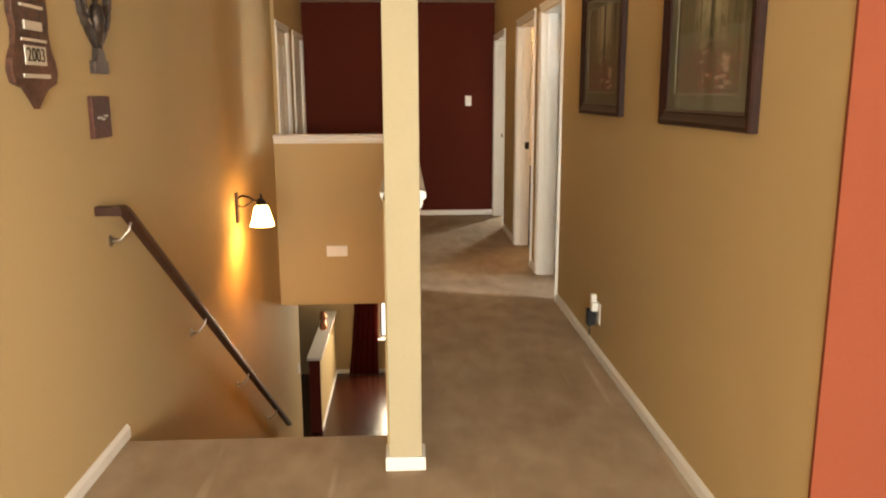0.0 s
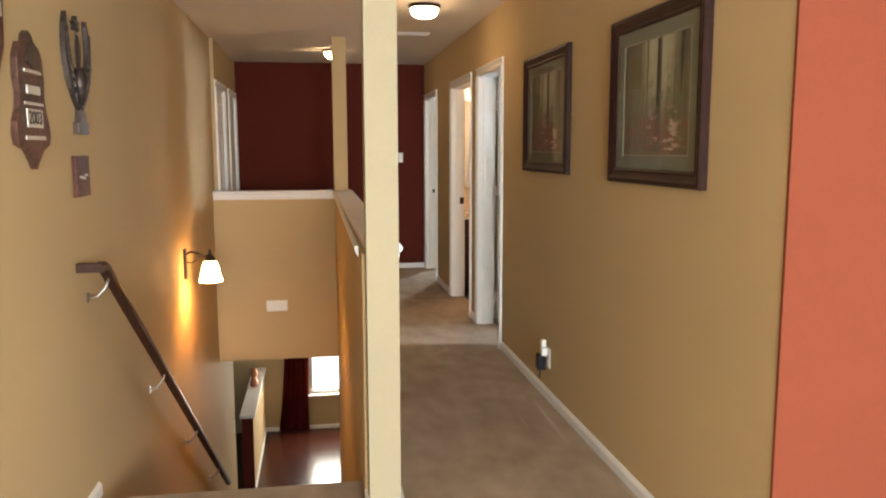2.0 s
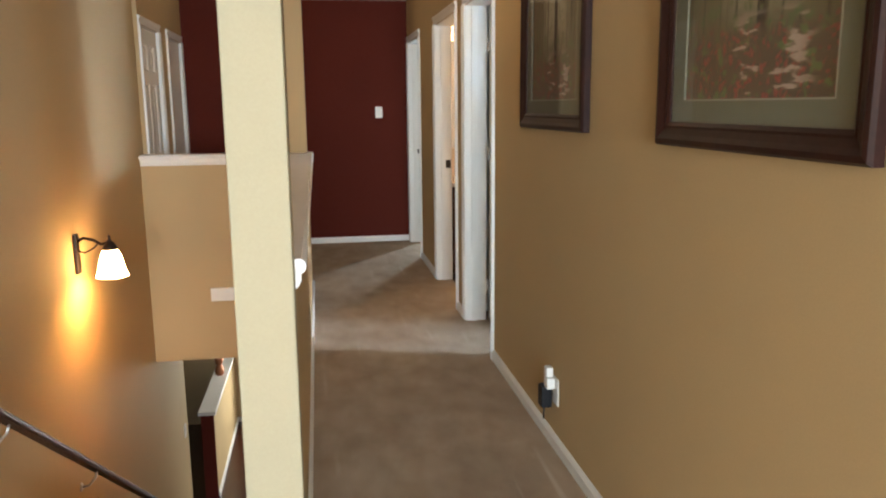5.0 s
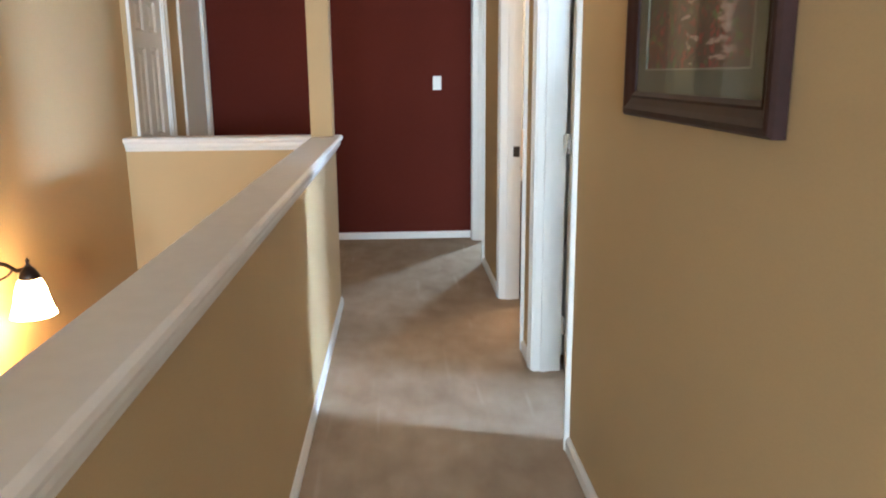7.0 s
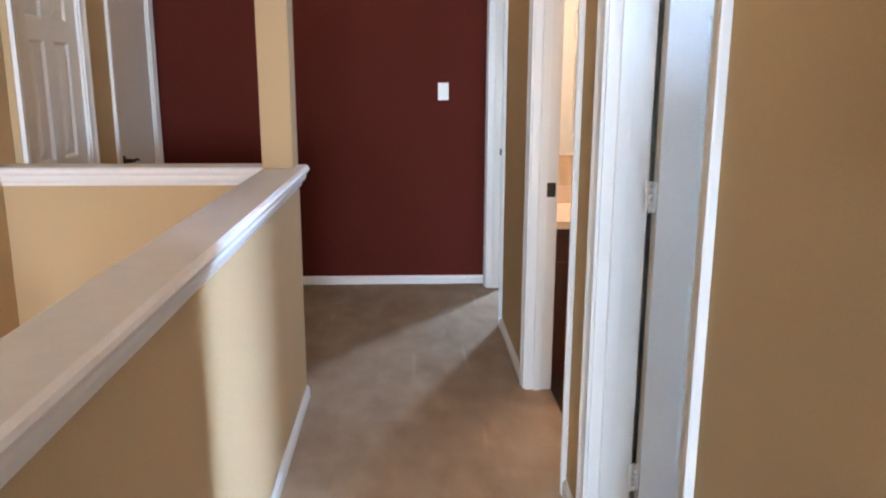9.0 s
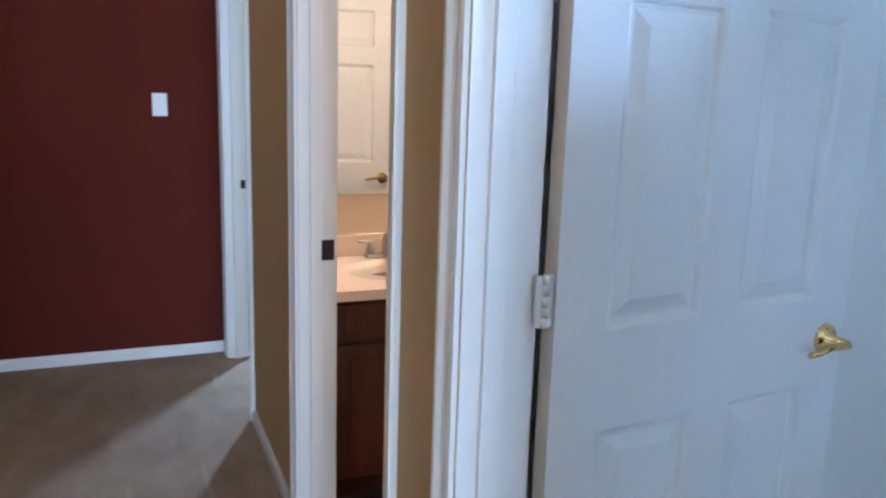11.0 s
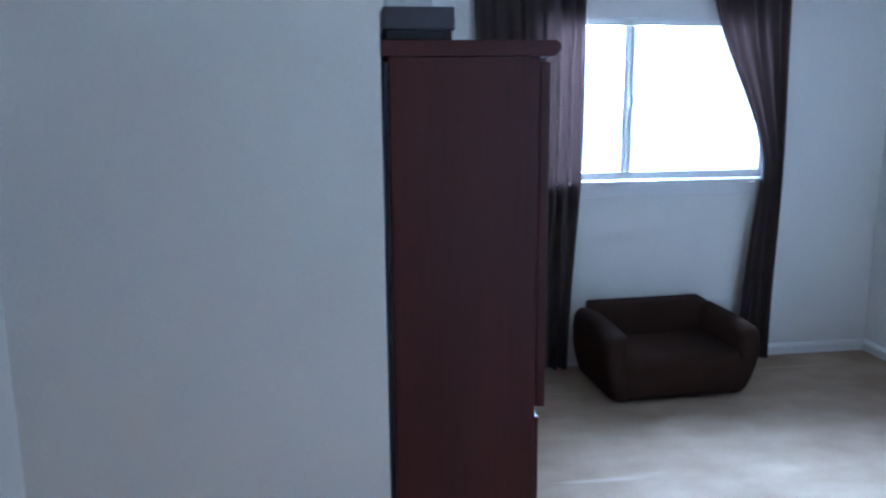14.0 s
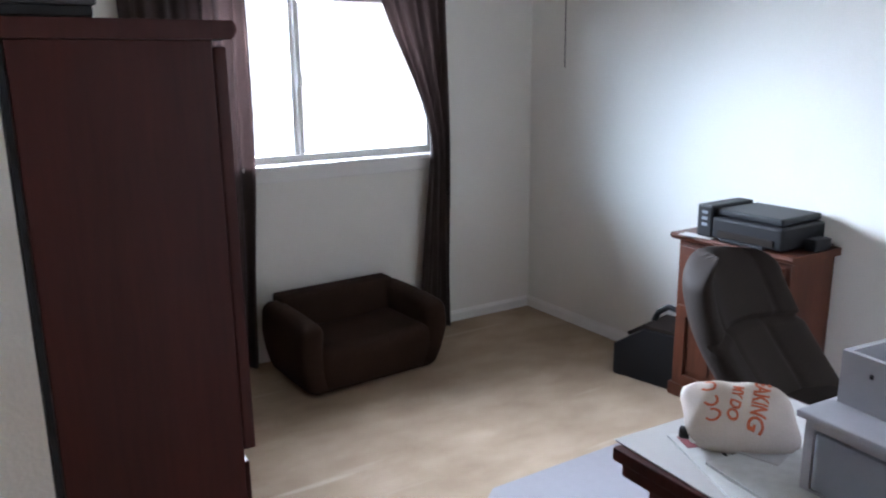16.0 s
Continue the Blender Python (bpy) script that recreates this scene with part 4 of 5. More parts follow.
hanging_cloth("curtain", "burgundy curtain hanging beside the downstairs window", pose(-0.66, 10.57, LOW + 0.01), 0.34, 0.34, 0.44, 0.0, -0.05, 1.75, 1.0, 5, 0.03, REDCLOTH)
lw = thing("window_1", pose(0, 0, 0), "white framed window downstairs with bright daylight", "window", kind="structure")
part("window_frame", pierced("y", 10.66, 10.71, (-0.47, 0.40), (-2.16, -1.1), [(-0.43, 0.36, -2.12, -1.14)]), WHITE, lw)
part("window_sill", block(-0.50, 0.43, 10.58, 10.66, -2.185, -2.16, 0.004), WHITE, lw)
g = part("pane", block(-0.43, 0.36, 10.68, 10.686, -2.12, -1.14), GLASS, lw)
g.visible_shadow = False
solid("backdrop_lower", block(-4.0, 4.0, 13.0, 13.05, -5.0, 1.5), SKYGLOW, "bright overcast daylight outside", "backdrop")

vase = thing("ornament", pose(-1.20, 9.75, -1.72), "copper coloured ornament standing on the low wall downstairs", "ornament")
COPPER = surface("copper_glaze", (0.42, 0.16, 0.07), 0.3, metal=0.5, vary=0.3, small=30, bump=0.1)
part("body", lathe([(0.03, 0), (0.05, 0.01), (0.055, 0.05), (0.045, 0.09), (0.03, 0.12), (0.045, 0.15), (0.05, 0.19), (0.035, 0.23), (0.02, 0.25)], 20), COPPER, vase, "", True)
part("foot", lathe([(0.045, 0.0), (0.05, 0.006), (0.035, 0.014)], 20), COPPER, vase)

# ---- bathroom ----
solid("rug_floor_bath", block(RB, 3.1, 5.87, 7.45, 0.001, 0.006), DARKTILE, "dark patterned bathroom floor", "bathroom floor")
van = thing("vanity_cabinet", pose(RB + 0.005, 6.90, 0), "reddish brown wooden vanity cabinet under the sink", "vanity")
part("body", boxes((0, 0.92, 0.02, 0.545, 0.09, 0.755), (0.02, 0.9, 0.07, 0.54, 0.006, 0.09)), MEDWOOD, van)
for k in range(2):
    x0 = 0.02 + k * 0.45
    part("drawer_front", boxes((x0, x0 + 0.43, 0.002, 0.02, 0.61, 0.74), (x0 + 0.03, x0 + 0.40, -0.003, 0.003, 0.635, 0.715), bevel=0.004), MEDWOOD, van)
    part("door", boxes((x0, x0 + 0.43, 0.002, 0.02, 0.11, 0.595), (x0 + 0.05, x0 + 0.38, -0.003, 0.003, 0.16, 0.545), bevel=0.004), MEDWOOD, van)
ct = thing("sink_counter", pose(RB + 0.004, 6.885, 0.757), "cream sink top with an oval basin", "sink top")
part("slab", pierced("z", 0.0, 0.035, (0, 0.95), (0, 0.563), [(0.18, 0.56, 0.13, 0.43)]), PORCELAIN, ct)
rim = bmesh.new()
rings = []
for r, z in ((1.42, 0.0355), (1.0, 0.036), (0.92, 0.02), (0.75, -0.05), (0.4, -0.09), (0.08, -0.10)):
    rings.append([rim.verts.new((0.37 + 0.19 * r * math.cos(a), 0.28 + 0.145 * r * math.sin(a), z)) for a in [2 * math.pi * i / 32 for i in range(32)]])
for lo, hi in zip(rings, rings[1:]):
    for i in range(32):
        rim.faces.new([lo[i], lo[(i + 1) % 32], hi[(i + 1) % 32], hi[i]])
rim.faces.new(rings[-1])
part("basin", rim, PORCELAIN, ct, "", True)
part("backsplash", block(0, 0.95, 0.545, 0.563, 0.035, 0.125, 0.004), PORCELAIN, ct)
fc = thing("faucet", pose(RB + 0.35, 7.37, 0.795), "chrome two-handle bathroom faucet on the sink top", "faucet")
part("base", block(-0.085, 0.085, -0.022, 0.022, 0.0, 0.018, 0.008), STEEL, fc)
part("spout", tube([(0, 0, 0.01), (0, 0, 0.07), (0, -0.02, 0.095), (0, -0.07, 0.10), (0, -0.105, 0.08)], [0.016, 0.015, 0.014, 0.012, 0.011], 12), STEEL, fc, "", True)
for s in (-1, 1):
    hnd = part("handle", move(lathe([(0.018, 0.0), (0.017, 0.025), (0.012, 0.04), (0.008, 0.055)], 14), pose(s * 0.062, 0, 0.015)), STEEL, fc, "", True)
    part("handle_lever", tube([(s * 0.062, 0, 0.062), (s * 0.085, -0.004, 0.068), (s * 0.12, -0.008, 0.070)], [0.007, 0.006, 0.004], 8), STEEL, hnd, "", True)
mr = thing("bathroom_mirror", pose(0, 0, 0), "frameless wall mirror above the vanity", "mirror")
part("mirror_glass", block(RB + 0.01, RB + 0.93, 7.436, 7.448, 1.045, 1.95), MIRROR, mr)
tb = thing("towel_bar", pose(2.34, 5.875, 1.33, 0, 0, 90), "dark metal towel bar on the bathroom wall", "towel bar")
part("bar", tube([(0.06, -0.2, 0), (0.06, 0.2, 0)], 0.008, 10), BRONZE, tb, "", True)
for s in (-1, 1):
    part("bracket", boxes((0.0, 0.07, s * 0.2 - 0.012, s * 0.2 + 0.012, -0.014, 0.014), bevel=0.003), BRONZE, tb)
bl = thing("vanity_light", pose(RB + 0.47, 7.44, 2.12), "lit warm globe bar light above the mirror", "wall lamp")
part("bar", block(-0.3, 0.3, -0.04, 0.0, -0.04, 0.04, 0.006), BRASS, bl)
for k in range(3):
    part("bulb", move(lathe([(0.012, 0.0), (0.03, 0.012), (0.045, 0.04), (0.048, 0.06), (0.04, 0.085), (0.02, 0.102), (0.003, 0.107)], 18, "y"), pose(-0.2 + 0.2 * k, -0.04, 0) @ Matrix.Diagonal((1, -1, 1, 1))), BATHGLASS, bl, "glowing globe bulb", True)

# ---- office: window and curtains ----
WY0, WY1, WZ0, WZ1 = 2.98, 4.18, 0.97, 1.76
ow = thing("window_2", pose(0, 0, 0), "white sliding window full of bright daylight", "window", kind="structure")
part("window_frame", pierced("x", OXW + 0.05, OXW + 0.10, (WY0, WY1), (WZ0, WZ1), [(WY0 + 0.035, WY1 - 0.035, WZ0 + 0.035, WZ1 - 0.035)]), WHITE, ow)
part("meeting_rail", boxes((OXW + 0.045, OXW + 0.075, 3.712, 3.738, WZ0 + 0.03, WZ1 - 0.03), (OXW + 0.07, OXW + 0.10, 3.735, 3.757, WZ0 + 0.03, WZ1 - 0.03), bevel=0.003), WHITE, ow)
part("latch", block(OXW + 0.036, OXW + 0.046, 3.71, 3.735, 1.33, 1.39, 0.003), STEEL, ow)
for a, b, x in ((WY0 + 0.035, 3.72, 0.066), (3.74, WY1 - 0.035, 0.082)):
    g = part("pane", block(OXW + x, OXW + x + 0.004, a, b, WZ0 + 0.03, WZ1 - 0.03), GLASS, ow)
    g.visible_shadow = False
part("window_sill", block(OXW - 0.045, OXW + 0.05, WY0 - 0.05, WY1 + 0.05, WZ0 - 0.022, WZ0 - 0.001, 0.005), WHITE, ow)
part("apron", block(OXW - 0.016, OXW - 0.001, WY0 - 0.03, WY1 + 0.03, WZ0 - 0.085, WZ0 - 0.023, 0.004), WHITE, ow)
solid("backdrop_office", block(9.0, 9.05, -3.0, 9.0, -3.0, 6.0), SKYGLOW, "bright overcast daylight outside", "backdrop")

rod = thing("curtain_rod", pose(OXW, 3.6, 1.93), "dark metal curtain rod above the window", "curtain rod")
part("pole", tube([(-0.07, -0.80, 0), (-0.07, 1.08, 0)], 0.009, 10), BRONZE, rod, "", True)
for s in (-0.75, 1.00):
    part("bracket", boxes((-0.078, 0.0, s - 0.008, s + 0.008, -0.018, 0.012), bevel=0.002), BRONZE, rod)
for s in (-0.82, 1.10):
    part("finial", move(lathe([(0.004, -0.02), (0.018, -0.012), (0.022, 0.0), (0.018, 0.012), (0.004, 0.02)], 14, "y"), pose(-0.07, s, 0)), BRONZE, rod, "", True)
hanging_cloth("curtain", "dark brown curtain hanging straight to the carpet", pose(OXW - 0.07, 4.265, 0.012, 0, 0, 90), 0.54, 0.50, 0.46, 0.0, 0.02, 1.94, 0.9, 8, 0.028, CURTAIN, "office curtains")
hanging_cloth("curtain", "dark brown curtain drawn aside and tied at the sill", pose(OXW - 0.07, 3.165, 0.012, 0, 0, 90), 0.40, 0.10, 0.20, -0.155, -0.11, 1.94, 0.96, 6, 0.022, CURTAIN, "office curtains", tie=True)

# small sofa
sf = thing("kids_sofa", pose(4.405, 3.668, 0, 0, 0, 90 + 3), "small dark brown upholstered sofa with rounded arms on the carpet", "sofa")
# local: x across, the front faces +y


def soft_box(x0, x1, y0, y1, z0, z1, r, shape=None, n=10):
    """An upholstered block: edges rounded by r, then bent by shape(x, y, z)."""
    bm = bmesh.new()
    mid, half = Vector(((x0 + x1) / 2, (y0 + y1) / 2, (z0 + z1) / 2)), Vector(((x1 - x0) / 2, (y1 - y0) / 2, (z1 - z0) / 2))
    for axis in range(3):
        for side in (-1, 1):
            rows = []
            for i in range(n + 1):
                row = []
                for j in range(n + 1):
                    q = [0.0, 0.0, 0.0]
                    q[axis], q[(axis + 1) % 3], q[(axis + 2) % 3] = side, math.sin((2 * i / n - 1) * math.pi / 2), math.sin((2 * j / n - 1) * math.pi / 2)
                    place = Vector([q[k] * half[k] for k in range(3)])
                    core = Vector([max(-(half[k] - min(r, half[k] * 0.98)), min(half[k] - min(r, half[k] * 0.98), place[k])) for k in range(3)])
                    out = place - core
                    c = mid + core + (out.normalized() * min(r, min(half) * 0.98) if out.length > 1e-6 else out)
                    row.append(bm.verts.new(shape(*c) if shape else c))
                rows.append(row)
            for i in range(n):
                for j in range(n):
                    bm.faces.new([rows[i][j], rows[i + 1][j], rows[i + 1][j + 1], rows[i][j + 1]])
    bmesh.ops.remove_doubles(bm, verts=list(bm.verts), dist=0.0008)
    return bm


def seat_bend(x, y, z):
    """The front falls back towards the floor, and the seat sags in its middle."""
    front = max(0.0, (y - 0.05) / 0.18)
    return (x, y - 0.035 * front * max(0.0, 1 - z / 0.16) ** 1.5, z - (0.016 * max(0.0, 1 - (x / 0.25) ** 2) if z > 0.15 else 0.0))


part("base", soft_box(-0.295, 0.295, -0.20, 0.232, 0.004, 0.235, 0.045, seat_bend), BROWNCLOTH, sf, "", True)
part("backrest", soft_box(-0.305, 0.305, -0.25, -0.135, 0.004, 0.385, 0.018), BROWNCLOTH, sf, "", True)
for s in (-1, 1):
    def arm_bend(x, y, z, s=s):
        lean = max(0.0, 1 - z / 0.26)
        bulge = 0.012 * math.sin(math.pi * min(1.0, z / 0.34))
        return (x - s * 0.045 * lean ** 1.6 + s * bulge, y - (0.04 * lean ** 1.5 if y > 0 else 0.0), z - 0.018 * max(0.0, (y + 0.05) / 0.28) ** 2 * (z > 0.2))

    part("arm", soft_box(min(s * 0.262, s * 0.374), max(s * 0.262, s * 0.374), -0.235, 0.245, 0.004, 0.360, 0.048, arm_bend, 14), BROWNCLOTH, sf, "", True)

# tall dark cabinet beside the closet
cb = thing("tall_cabinet", pose(2.53, 4.745, 0), "tall dark cherry wood cabinet standing beside the closet wall", "cabinet")
part("body", boxes((0.0, 0.85, 0.03, 0.327, 0.05, 1.465), (0.015, 0.835, 0.045, 0.31, 0.004, 0.05), bevel=0.003), DARKWOOD, cb)
part("back_panel", block(0.004, 0.846, 0.3285, 0.338, 0.02, 1.455), BLACK, cb, "black back panel")
part("top", prism([(0.338, 1.466), (0.0, 1.466), (-0.006, 1.470), (-0.012, 1.480), (-0.010, 1.490), (-0.004, 1.496), (0.338, 1.496)], "x", -0.002, 0.852), DARKWOOD, cb)
for k in range(2):
    x0 = 0.006 + k * 0.422
    part("door", boxes((x0, x0 + 0.416, 0.006, 0.028, 0.735, 1.455), (x0 + 0.06, x0 + 0.356, 0.001, 0.007, 0.80, 1.39), bevel=0.004), DARKWOOD, cb)
    for r in range(3):
        part("drawer_front", boxes((x0, x0 + 0.416, 0.020, 0.029, 0.07 + r * 0.218, 0.275 + r * 0.218), bevel=0.003), DARKWOOD, cb)
for k in range(2):
    part("knob", move(lathe([(0.006, 0), (0.006, 0.012), (0.014, 0.02), (0.012, 0.028), (0.003, 0.031)], 12, "y"), pose(0.40 + k * 0.05, 0.0, 1.0) @ Matrix.Diagonal((1, -1, 1, 1))), BRONZE, cb, "dark knob", True)

bx = thing("dark_box", pose(2.545, 4.94, 1.4965), "flat dark box with a lid lying on the tall cabinet", "box")
part("bottom", block(0.0, 0.30, 0.006, 0.134, 0.001, 0.018, 0.003), BLACK, bx)
part("lid", block(-0.004, 0.304, 0.0, 0.14, 0.0185, 0.062, 0.004), surface("charcoal_board", (0.05, 0.045, 0.05), 0.5, vary=0.15), bx)
wb = thing("white_carton", pose(2.575, 4.98, 1.559), "small white carton standing on the dark box", "carton")
part("carton", block(0.0, 0.10, 0.0, 0.09, 0.0, 0.055, 0.002), PAPER, wb)

# low cabinet with the printer
pc = thing("file_cabinet", pose(2.865, 2.36, 0) @ Matrix.Diagonal((0.925, 1, 1, 1)), "reddish brown wooden cabinet with two panelled doors against the wall", "cabinet")
part("body", boxes((0.0, 0.56, 0.0, 0.27, 0.06, 0.70), (-0.012, 0.572, 0.0, 0.282, 0.004, 0.06), bevel=0.003), MEDWOOD, pc)
part("top", prism([(0, 0.70), (0.285, 0.70), (0.30, 0.708), (0.308, 0.72), (0.30, 0.73), (0, 0.73)], "x", -0.025, 0.585), MEDWOOD, pc)
for k in range(2):
    x0 = 0.02 + k * 0.262
    dr = part("door", pierced("y", 0.271, 0.289, (x0, x0 + 0.255), (0.07, 0.42), [(x0 + 0.05, x0 + 0.205, 0.115, 0.375)]), MEDWOOD, pc)
    part("panel", boxes((x0 + 0.05, x0 + 0.205, 0.271, 0.279, 0.115, 0.375), (x0 + 0.07, x0 + 0.185, 0.2792, 0.284, 0.14, 0.35), bevel=0.002), MEDWOOD, dr)
    part("knob", move(lathe([(0.005, 0), (0.005, 0.01), (0.012, 0.018), (0.010, 0.026), (0.002, 0.028)], 12, "y"), pose(0.25 if not k else 0.31, 0.289, 0.30)), STEEL, dr, "round metal knob", True)
    part("drawer_front", boxes((x0, x0 + 0.255, 0.271, 0.289, 0.44, 0.68), (x0 + 0.04, x0 + 0.215, 0.2892, 0.293, 0.48, 0.64), bevel=0.004), MEDWOOD, pc)
pr = thing("printer", pose(2.905, 2.37, 0.731) @ Matrix.Diagonal((0.89, 1, 0.82, 1)), "black inkjet printer on the wooden cabinet", "printer")
part("body", block(0.0, 0.36, 0.0, 0.27, 0.004, 0.115, 0.018, 3), BLACK, pr)
part("lid", block(0.02, 0.35, 0.005, 0.255, 0.1155, 0.150, 0.012, 3), surface("grey_black_plastic", (0.022, 0.024, 0.027), 0.46, vary=0.1), pr)
part("control_panel", boxes((0.35, 0.435, 0.02, 0.275, 0.004, 0.165), bevel=0.012), BLACK, pr)
part("paper_slot", block(0.04, 0.32, 0.2705, 0.276, 0.02, 0.05, 0.002), LEATHER, pr)
for k in range(3):
    part("button", block(0.375, 0.405, 0.2755, 0.278, 0.06 + 0.03 * k, 0.075 + 0.03 * k, 0.001), PLASTICG, pr, "pale grey button")
part("tray", block(0.07, 0.29, 0.277, 0.295, 0.006, 0.018, 0.003), BLACK, pr)
pp = thing("paper_sheet", pose(3.22, 2.60, 0.7315, 0, 0, 12), "white sheet of paper on the wooden cabinet", "paper")
part("sheet", block(0.0, 0.14, 0.0, 0.06, 0.0, 0.002), PAPER, pp)

ad = thing("power_adapter", pose(2.848, 2.42, 0.7308), "small black power adapter beside the printer", "adapter")
part("body", block(0.0, 0.046, 0.0, 0.10, 0.0, 0.045, 0.006), BLACK, ad)
part("cord", tube([(0.023, 0.002, 0.02), (0.023, -0.02, 0.015), (0.023, -0.05, 0.006)], 0.004, 8), BLACK, ad, "", True)

# black bag
bg = thing("black_bag", pose(3.56, 2.50, 0, 0, 0, 12), "black carrying case with a handle standing on the carpet", "bag")
part("body", prism([(-0.17, 0.002), (0.17, 0.002), (0.17, 0.15), (0.02, 0.25), (-0.14, 0.25), (-0.17, 0.22)], "y", -0.09, 0.14), BLACK, bg)
part("flap", prism([(-0.145, 0.251), (0.02, 0.251), (0.10, 0.20), (0.11, 0.215), (0.03, 0.268), (-0.145, 0.268)], "y", -0.08, 0.13), LEATHER, bg)
part("handle", tube([(0.03, 0.03, 0.265), (0.01, 0.03, 0.31), (-0.04, 0.03, 0.345), (-0.09, 0.03, 0.335), (-0.12, 0.03, 0.30), (-0.125, 0.03, 0.266)], 0.014, 10), BLACK, bg, "", True)
for s in (-0.14, 0.14):
    part("foot", block(s - 0.02, s + 0.02, 0.12, 0.145, 0.0, 0.02, 0.004), BLACK, bg)

# office chair: faces +y in its own axes
oc = thing("office_chair", pose(2.30, 3.20, 0, 0, 0, 96) @ Matrix.Diagonal((0.92, 1, 1, 1)), "dark brown leather office chair with a tilted high back", "chair")


def padded(cols, rows, shape, thick):
    """A padded panel: shape(u, v) gives its middle surface and half thickness factor."""
    bm = bmesh.new()
    for s in (-1, 1):
        g = [[bm.verts.new(shape(i / cols, j / rows, s * thick)) for i in range(cols + 1)] for j in range(rows + 1)]
        for j in range(rows):
            for i in range(cols):
                bm.faces.new([g[j][i], g[j][i + 1], g[j + 1][i + 1], g[j + 1][i]])
    bmesh.ops.remove_doubles(bm, verts=list(bm.verts), dist=0.0015)
    return bm


def back_shape(u, v, t):
    e = max(0.0, 1 - abs(2 * u - 1) ** 6) ** 0.4 * max(0.0, 1 - abs(2 * v - 1) ** 8) ** 0.4
    w = 0.46 + 0.06 * math.sin(math.pi * min(1, v * 1.1)) - 0.06 * v
    w *= 1 - 0.55 * (max(0.0, v - 0.80) / 0.20) ** 2.5
    seam = 0.022 * (math.exp(-((v - 0.48) / 0.02) ** 2) + 0.5 * math.exp(-((u - 0.3) / 0.02) ** 2) * (v < 0.48) + 0.5 * math.exp(-((u - 0.7) / 0.02) ** 2) * (v < 0.48) + 0.5 * math.exp(-((u - 0.18) / 0.02) ** 2) * (v >= 0.48) + 0.5 * math.exp(-((u - 0.82) / 0.02) ** 2) * (v >= 0.48))
    z = 0.44 + 0.43 * v
    y = -0.19 - 0.27 * v - 0.05 * math.sin(math.pi * v) + 0.10 * (2 * u - 1) ** 2
    return ((u - 0.5) * w, y + t * e - (seam if t > 0 else 0), z + 0.25 * t * e)


def seat_shape(u, v, t):
    e = max(0.0, 1 - abs(2 * u - 1) ** 6) ** 0.4 * max(0.0, 1 - abs(2 * v - 1) ** 6) ** 0.4
    return ((u - 0.5) * 0.50, -0.24 + 0.50 * v, 0.43 + t * e)


part("backrest", padded(56, 64, back_shape, 0.055), LEATHER, oc, "", True)
part("seat", padded(18, 18, seat_shape, 0.055), LEATHER, oc, "", True)
part("column", lathe([(0.03, 0.10), (0.03, 0.24), (0.02, 0.24), (0.02, 0.39)], 16), BLACK, oc)
part("back_support", tube([(0, -0.10, 0.37), (0, -0.24, 0.37), (0, -0.33, 0.45), (0, -0.39, 0.58)], 0.018, 8), BLACK, oc, "", True)
for k in range(5):
    a = 2 * math.pi * k / 5 + 0.3
    leg = part("leg", tube([(0, 0, 0.11), (0.14 * math.cos(a), 0.14 * math.sin(a), 0.09), (0.29 * math.cos(a), 0.29 * math.sin(a), 0.065)], [0.028, 0.022, 0.016], 8), BLACK, oc, "", True)
    part("caster", move(lathe([(0.006, -0.02), (0.025, -0.018), (0.025, 0.018), (0.006, 0.02)], 14, "x"), pose(0.29 * math.cos(a), 0.29 * math.sin(a), 0.032, 0, 0, math.degrees(a) + 90)), BLACK, leg)

# clear mat under the chair
fm = thing("chair_mat", pose(0, 0, 0), "translucent grey plastic chair mat on the carpet", "floor mat")
part("sheet", prism([(1.75, 2.60), (3.0, 2.60), (3.17, 2.75), (3.17, 3.75), (3.05, 3.90), (2.30, 4.30), (1.75, 4.0)], "z", 0.003, 0.007), MATTRAY, fm)

# desk
dk = thing("desk", pose(2.14, 4.235, 0), "dark cherry wood desk with a moulded edge", "desk")
part("top", block(-0.85, 0.0, -0.45, 0.0, 0.735, 0.76, 0.004), DARKWOOD, dk)
part("edge_moulding", boxes((-0.85, -0.012, -0.030, -0.012, 0.705, 0.7345), (-0.030, -0.012, -0.45, -0.031, 0.705, 0.7345), bevel=0.005), DARKWOOD, dk)
part("side_panel", boxes((-0.07, -0.045, -0.42, -0.05, 0.004, 0.704)), DARKWOOD, dk)
part("side_panel", boxes((-0.82, -0.795, -0.42, -0.05, 0.004, 0.704)), DARKWOOD, dk)
part("front_panel", boxes((-0.794, -0.071, -0.075, -0.055, 0.10, 0.704)), DARKWOOD, dk)


def sheet(name, label, x, y, z, w, h, rz, t=0.002, mat=None, cat="paper"):
    top = thing(name, pose(x, y, z, 0, 0, rz), label, cat)
    part("sheet", block(-w, 0, -h, 0, 0, t), mat or PAPER, top)
    return top


